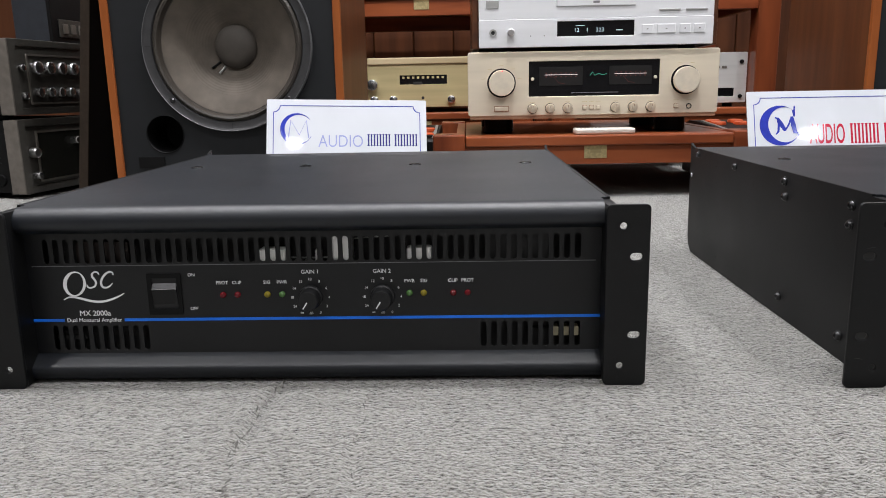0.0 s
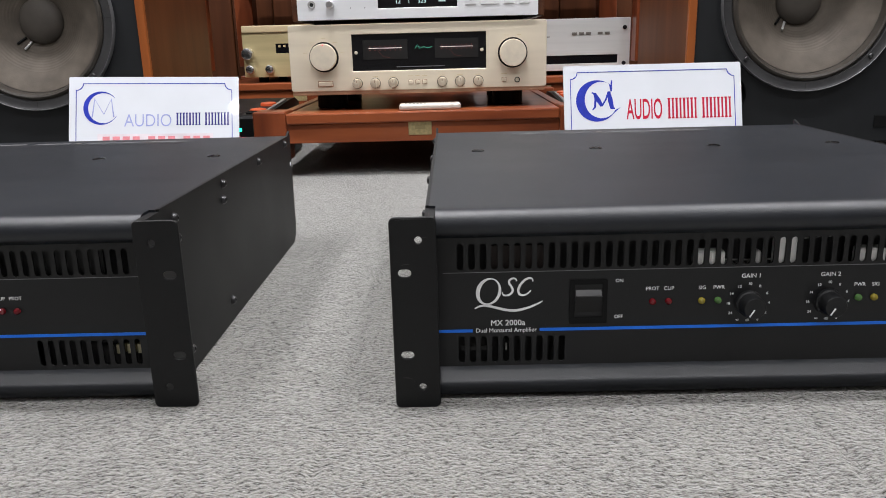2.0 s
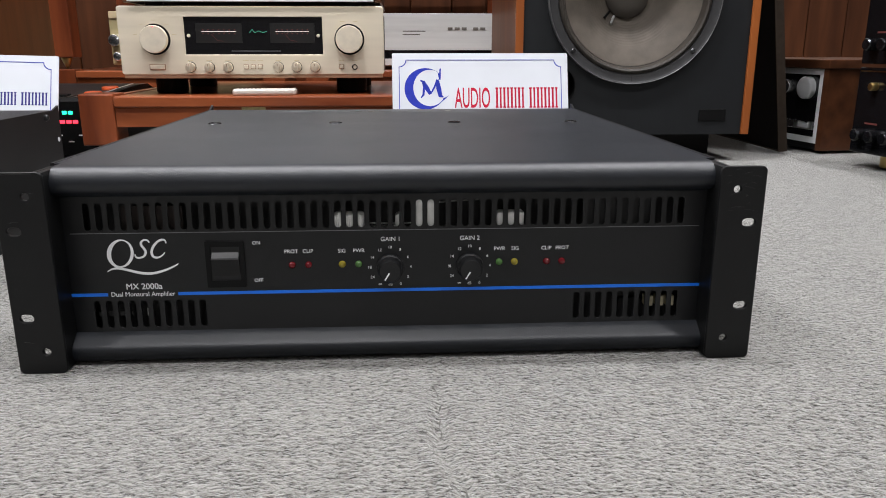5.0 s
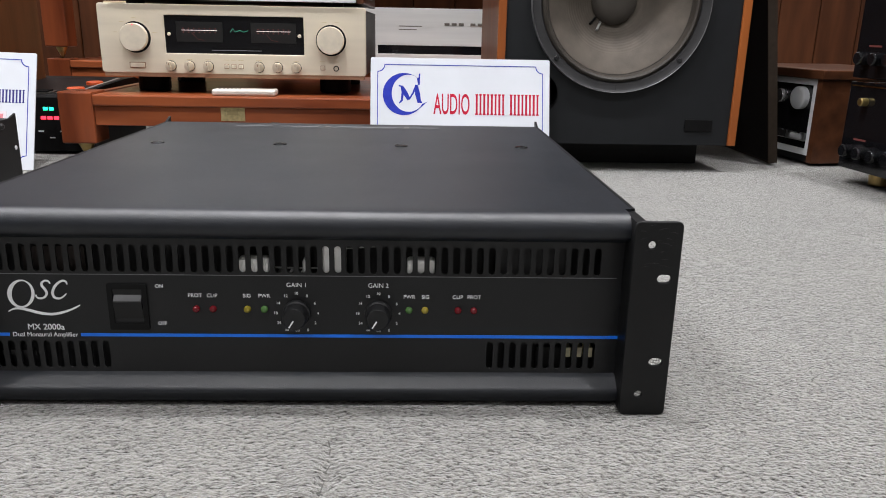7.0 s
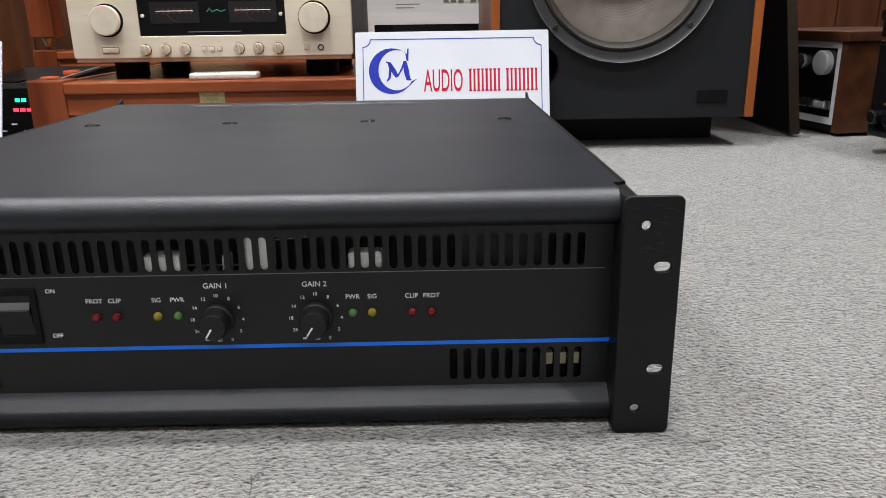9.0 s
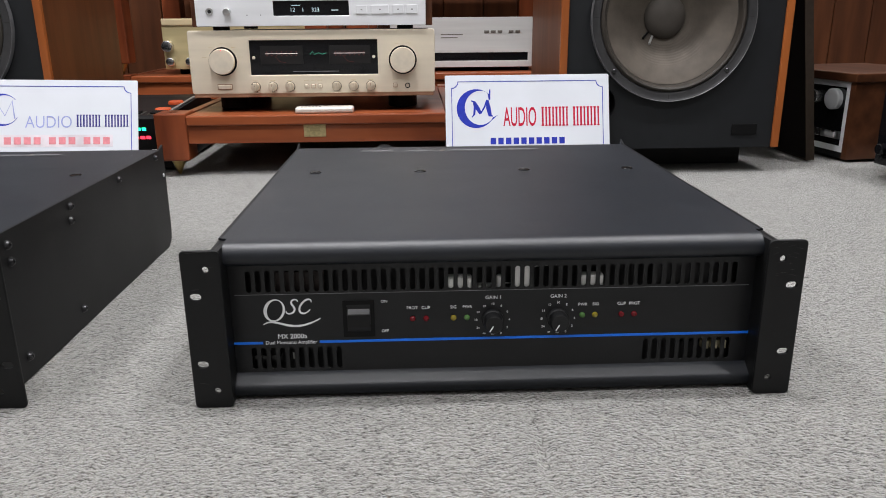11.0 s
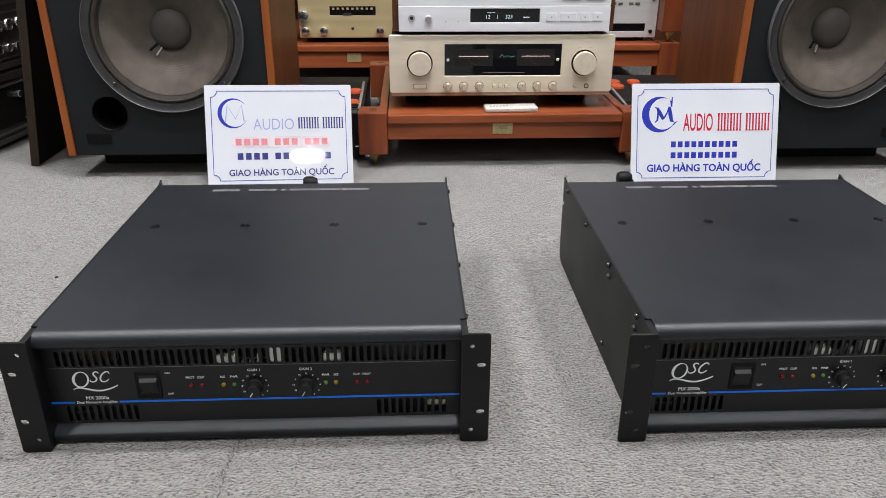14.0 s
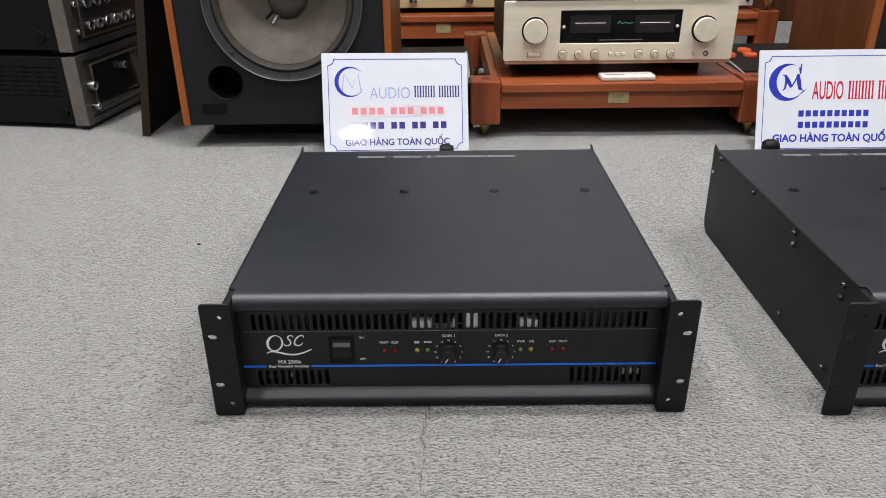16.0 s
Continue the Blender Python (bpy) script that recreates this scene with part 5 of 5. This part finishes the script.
def silver_amplifier():
    X0, X1, Z0, Z1, Y = 0.112, 0.553, 0.155, 0.296, 1.755
    s = thing("silver_amplifier", pose(0, 0, 0), "dull silver amplifier with a dark lower window on the rear rack", "amplifier")
    part("case", box(X0 + 0.004, X1 - 0.004, Y + 0.008, Y + 0.34, Z0, Z1, 0.002), SILVER_DIM, s)
    face = part("face_plate", shift(plate([rect(X0, X1, Z0, Z1, 0.002), rect(0.20, 0.520, 0.172, 0.197)], 0.008, bevel=0.0008), Y), SILVER_FACE, s, "pale silver face plate")
    part("dark_window", box(0.199, 0.521, Y + 0.002, Y + 0.005, 0.1715, 0.1975), GLASS_BLACK, s)
    for kx in (0.395, 0.415, 0.435, 0.468, 0.488):
        part("push_button", box(kx - 0.007, kx + 0.007, Y - 0.002, Y + 0.001, 0.2520, 0.2590, 0.0006), GREY_RIM, s)
    for kx, kz in ((0.537, 0.270), (0.537, 0.172)):
        knob_at(s, kx, Y, kz, 0.0058, 0.004, DARK_CASE, 14, "corner_screw")
    for x0, x1, z in ((0.26, 0.325, 0.247), (0.26, 0.31, 0.238)):
        part("caption_bar", box(x0, x1, Y - 0.0003, Y, z, z + 0.0025), GREY_RIM, s)
    foot_set(s, ((0.15, Y + 0.04), (0.515, Y + 0.04), (0.15, Y + 0.30), (0.515, Y + 0.30)), SHELF_REAR, Z0, 0.014)


silver_amplifier()


# ---- mixers with orange caps beside the low rack ----
def mixer(m, label, lit, caps_low, columns):
    mx = thing("audio_mixer", m, label, "mixer", "mixers beside the low rack")
    W = 0.31
    prof = [(0.0, 0.006), (0.0, 0.106), (0.006, 0.112), (0.235, 0.126), (0.30, 0.126), (0.34, 0.115), (0.34, 0.006)]
    body = part("body", prism(prof, 0, W), DARK_CASE, mx)
    slope = pose(0, 0.006, 0.112, math.degrees(math.atan2(0.014, 0.229)))
    for rx in (0.006, W - 0.012):
        part("edge_rail", box(rx, rx + 0.006, 0.004, 0.225, 0.0, 0.003), SILVER_DIM, mx).matrix_basis = slope
    for cx in range(6):
        x = 0.026 + cx * 0.050 if caps_low else W - 0.026 - cx * 0.050
        strip = part("fader_strip", box(x - 0.020, x + 0.020, 0.004, 0.040, 0.0, 0.0015), GREY_FACE, mx)
        strip.matrix_basis = slope
        for k in range(2):
            part("fader_key", box(x - 0.015, x + 0.015, 0.008 + k * 0.015, 0.018 + k * 0.015, 0.0015, 0.005, 0.001), RUBBER, strip)
        if cx < columns:
            for y0 in ((0.050, 0.140), (0.165, 0.205))[caps_low]:
                part("orange_cap", lathe([(0.0165, 0.0), (0.0165, 0.004), (0.0150, 0.006), (0.0, 0.0065)], 24, "Z", (x, y0, 0.0)), ORANGE_CAP, mx, "flat orange cap", True).matrix_basis = slope
    for k in range(5):
        part("front_label", box(W - 0.020 - k * 0.02, W - 0.010 - k * 0.02, -0.0004, 0.0, 0.030 + 0.012 * (k % 2), 0.0325 + 0.012 * (k % 2)), PRINT, body)
    if lit:
        for x0, x1 in ((0.066, 0.058), (0.055, 0.047)):
            part("green_segment", box(W - x0, W - x1, -0.0006, 0.0, 0.0825, 0.0885), TEAL_GLOW, body, "lit green display")
        for x0, x1 in ((0.072, 0.063), (0.060, 0.051), (0.048, 0.039)):
            part("red_segment", box(W - x0, W - x1, -0.0006, 0.0, 0.0655, 0.0715), RED_GLOW, body, "lit red display")
    foot_set(mx, ((0.03, 0.03), (W - 0.03, 0.03), (0.03, 0.31), (W - 0.03, 0.31)), 0.0, 0.006, 0.012)
    return mx


mixer(pose(-0.630, 1.004, 0), "black mixer with orange caps and a lit display on the floor", True, False, 1)
mixer(pose(0.264, 1.008, 0), "black mixer with orange caps beside the low rack", False, True, 2)


# ---- equipment stack on the one side ----
def preamplifier(m, z0):
    W, H, D = 0.43, 0.158, 0.36
    a = thing("vintage_preamplifier", m @ pose(0, 0, z0), "dark vintage preamplifier with two rows of chrome knobs, stacked", "preamplifier")
    part("case", box(0.004, W - 0.004, 0.022, D, 0.012, H, 0.003), DARK_CASE, a, "black metal case")
    part("face_rim", shift(plate([rect(0, W, 0.010, H + 0.004, 0.002), rect(0.020, W - 0.02, 0.022, H - 0.008)], 0.022, bevel=0.001), 0), GREY_FACE, a, "dark grey face frame")
    for x0 in (-0.004, W + 0.0003):
        part("edge_band", box(x0, x0 + 0.0037, 0.0, 0.032, 0.010, H + 0.004, 0.0008), GREY_RIM, a, "worn brown-grey side band")
    face = part("face_plate", box(0.0195, W - 0.0195, 0.004, 0.010, 0.0215, H - 0.0075), GREY_FACE, a, "dark grey face plate")
    part("inset_panel", shift(plate([rect(0.050, 0.300, 0.030, 0.134, 0.004), rect(0.054, 0.296, 0.034, 0.130, 0.003)], 0.003), 0.001), GREY_RIM, face)
    for k in range(6):
        knob_at(a, 0.075 + k * 0.039, 0.004, 0.106, 0.0135, 0.013, CHROME, 24, "knob", "chrome knob")
        knob_at(a, 0.075 + k * 0.034, 0.004, 0.055, 0.0105, 0.012, CHROME, 20, "knob", "chrome knob")
    for kx, kz in ((0.031, 0.105), (0.031, 0.048), (0.340, 0.100), (0.340, 0.055), (0.385, 0.10), (0.385, 0.055)):
        knob_at(a, kx, 0.004, kz, 0.0072, 0.011, CHROME, 16, "switch_knob")
    part("side_boss", lathe([(0.013, 0.0), (0.012, 0.004), (0.006, 0.005), (0, 0.003)], 20, "-X", (0.004, 0.075, 0.040)), RUBBER, a, "round black side boss", True)
    foot_set(a, ((0.04, 0.06), (W - 0.04, 0.06), (0.04, D - 0.05), (W - 0.04, D - 0.05)), 0.0, 0.013, 0.016)
    return a


def tone_amplifier(m, z0):
    W, H, D = 0.43, 0.160, 0.36
    a = thing("vintage_power_amplifier", m @ pose(0, 0, z0), "dark vintage power amplifier with a window panel, on the carpet", "amplifier")
    vents = []
    for r in range(7):
        for c in range(9):
            vents.append(capsule(0.066 + c * 0.031, 0.075 + r * 0.0105, 0.024, 0.0036, 3))
    side = plate([rect(0.022, D, 0.012, H, 0.002)] + vents, 0.003, Matrix())
    side.transform(Matrix(((0, 0, -1, 0.004), (1, 0, 0, 0), (0, 1, 0, 0), (0, 0, 0, 1))))
    part("side_vent_panel", side, DARK_CASE, a, "black side panel with rows of vent slots")
    part("case", box(0.0085, W - 0.004, 0.022, D, 0.012, H, 0.002), INSIDE, a)
    part("face_rim", shift(plate([rect(0, W, 0.010, H + 0.003, 0.002), rect(0.018, W - 0.018, 0.022, H - 0.010)], 0.022, bevel=0.001), 0), GREY_FACE, a, "dark grey face frame")
    for x0 in (-0.004, W + 0.0003):
        part("edge_band", box(x0, x0 + 0.0037, 0.0, 0.032, 0.010, H + 0.003, 0.0008), GREY_RIM, a, "worn brown-grey side band")
    face = part("face_plate", box(0.0175, W - 0.0175, 0.005, 0.010, 0.0215, H - 0.0095), GREY_FACE, a, "dark grey face plate")
    part("window_frame", shift(plate([rect(0.050, 0.262, 0.030, 0.138, 0.002), rect(0.054, 0.258, 0.034, 0.134)], 0.006), 0.001), GREY_RIM, face, "thin bright window frame")
    part("window_pane", box(0.053, 0.259, 0.0035, 0.005, 0.033, 0.135), SMOKY, face, "large smoky glass pane")
    for k in range(3):
        part("pane_mark", box(0.190 + k * 0.014, 0.199 + k * 0.014, 0.0031, 0.0035, 0.048, 0.051), GREY_RIM, face)
    part("window_frame", shift(plate([rect(0.282, 0.400, 0.030, 0.138, 0.002), rect(0.286, 0.396, 0.034, 0.134)], 0.004), 0.001), GREY_RIM, face)
    for kx, kz, r in ((0.034, 0.094, 0.012), (0.170, 0.112, 0.0095), (0.034, 0.046, 0.0085)):
        knob_at(a, kx, 0.0035, kz, r * 0.9, 0.016, CHROME, 20, "knob", "chrome knob")
    part("side_boss", lathe([(0.013, 0.0), (0.012, 0.004), (0.006, 0.005), (0, 0.003)], 20, "-X", (0.004, 0.060, 0.038)), RUBBER, a, "round black side boss", True)
    foot_set(a, ((0.04, 0.05), (W - 0.04, 0.05), (0.04, D - 0.05), (W - 0.04, D - 0.05)), 0.0, 0.013, 0.018)
    return a


LEFT = pose(-1.182, 1.030, 0, 0, 0, 81.7)
tone_amplifier(LEFT, 0.0)
preamplifier(LEFT, 0.1635)
deck = thing("dark_deck", LEFT @ pose(0.225, 0.06, 0.3240), "dark blue-grey audio deck on top of the stack", "audio deck")
part("case", box(0, 0.20, 0.010, 0.10, 0.008, 0.150, 0.003), material("blue_grey_case", (0.030, 0.034, 0.042), 0.45, 0.2), deck)
part("face_plate", box(-0.002, 0.202, 0.0, 0.0095, 0.006, 0.152, 0.001), DARK_CASE, deck)
part("key_panel", box(0.02, 0.12, -0.004, 0.0, 0.020, 0.060, 0.001), GREY_FACE, deck)
for k in range(3):
    part("key", box(0.03 + k * 0.028, 0.045 + k * 0.028, -0.008, -0.004, 0.028, 0.050, 0.001), GREY_RIM, deck)
foot_set(deck, ((0.03, 0.03), (0.17, 0.03), (0.03, 0.08), (0.17, 0.08)), 0.0, 0.009, 0.012)


# ---- walnut-cased unit and dark stack on the other side ----
def walnut_unit(m):
    W, H, D = 0.30, 0.182, 0.26
    u = thing("walnut_unit", m, "walnut-cased unit with chrome knobs, standing on the carpet", "receiver")
    part("top_board", box(-0.004, W + 0.004, -0.004, D, H - 0.018, H, 0.002), WALNUT_CASE, u, "walnut top board")
    for x0 in (0.0, W - 0.014):
        part("side_board", box(x0, x0 + 0.014, 0.0, D, 0.006, H - 0.0185), WALNUT_CASE, u)
    part("back_board", box(0.0145, W - 0.0145, D - 0.012, D, 0.006, H - 0.0185), WALNUT_CASE, u)
    part("base_board", box(0.0145, W - 0.0145, 0.004, D - 0.013, 0.006, 0.018), DARK_CASE, u)
    part("face_frame", shift(plate([rect(0.0145, W - 0.0145, 0.0185, H - 0.019), rect(0.026, W - 0.028, 0.030, H - 0.030)], 0.006), 0.003), SILVER, u, "bright silver face frame")
    part("face_plate", box(0.020, W - 0.020, 0.007, 0.010, 0.022, H - 0.022), GLASS_BLACK, u, "dark mirror-like face plate")
    knob_at(u, W - 0.062, 0.007, 0.126, 0.022, 0.013, SILVER, 28, "knob", "large silver knob")
    knob_at(u, W - 0.120, 0.007, 0.126, 0.014, 0.013, CHROME, 28, "knob", "chrome knob")
    part("chrome_strip", box(W - 0.170, W - 0.034, 0.003, 0.0068, 0.044, 0.060, 0.001), CHROME, u, "polished chrome strip")
    part("push_key", box(W - 0.075, W - 0.045, 0.000, 0.003, 0.047, 0.057, 0.0008), SILVER, u)
    foot_set(u, ((0.03, 0.03), (W - 0.03, 0.03), (0.03, D - 0.03), (W - 0.03, D - 0.03)), 0.0, 0.0065, 0.010)


walnut_unit(pose(1.028, 1.270, 0, 0, 0, -81))


def dark_unit(m, z0, H, feet, label):
    W, D = 0.43, 0.36
    u = thing("dark_amplifier", m @ pose(0, 0, z0), label, "amplifier", "dark stacked amplifiers")
    z = 0.028 if feet else 0.008
    part("case", box(0.003, W - 0.003, 0.010, D, z, H, 0.002), DARK_CASE, u)
    face = part("face_plate", box(0, W, 0.0, 0.0095, z - 0.002, H + 0.001, 0.0015), GLASS_BLACK, u, "glossy black face plate")
    for k in range(7):
        knob_at(u, 0.030 + k * 0.034, 0.0, z + 0.030, 0.0105, 0.020, GLASS_BLACK, 20, "knob", "small glossy black knob")
    knob_at(u, 0.045, 0.0, H - 0.030, 0.0070, 0.012, BRASS, 16, "knob", "brass-coloured knob")
    part("label_bar", box(0.030, 0.060, -0.0004, 0.0, z + 0.048, z + 0.051), METER_RED, face)
    part("gold_line", box(0.004, W - 0.004, -0.0005, 0.0, H - 0.006, H - 0.004), BRASS, face)
    foot_set(u, ((0.045, 0.05), (W - 0.045, 0.05), (0.045, D - 0.05), (W - 0.045, D - 0.05)), 0.0, z + 0.001, 0.017, BRASS if feet else None)


RIGHT = pose(1.050, 0.835, 0, 0, 0, -84)
dark_unit(RIGHT, 0.0, 0.170, True, "glossy black amplifier on round brass feet, on the carpet")
dark_unit(RIGHT, 0.1712, 0.190, False, "glossy black amplifier with a row of knobs, stacked on another")


# ---- planked rear wall ----
rear = thing("wall_north", pose(0, 0, 0), "dark red-brown wooden plank wall behind the racks", "wall", kind="structure")
part("wall_core", box(-3.5, 3.5, 2.44, 2.5, 0, 0.74), DARK_WOOD, rear)
# Unseen; added in white so the amplifier tops have something pale to reflect.
part("upper_wall", box(-3.5, 3.5, 2.44, 2.5, 0.742, 2.8), WALL, rear, "unseen white wall above the planks, added to brighten the amplifier tops")
plank = mesh_from(box(-0.0735, 0.0735, 2.418, 2.4395, 0.0, 0.74, 0.003, 1), "plank")
plank.materials.append(DARK_WOOD)
for k in range(46):
    part("plank", plank, DARK_WOOD, rear).matrix_basis = pose(-3.38 + 0.15 * k, 0, 0)
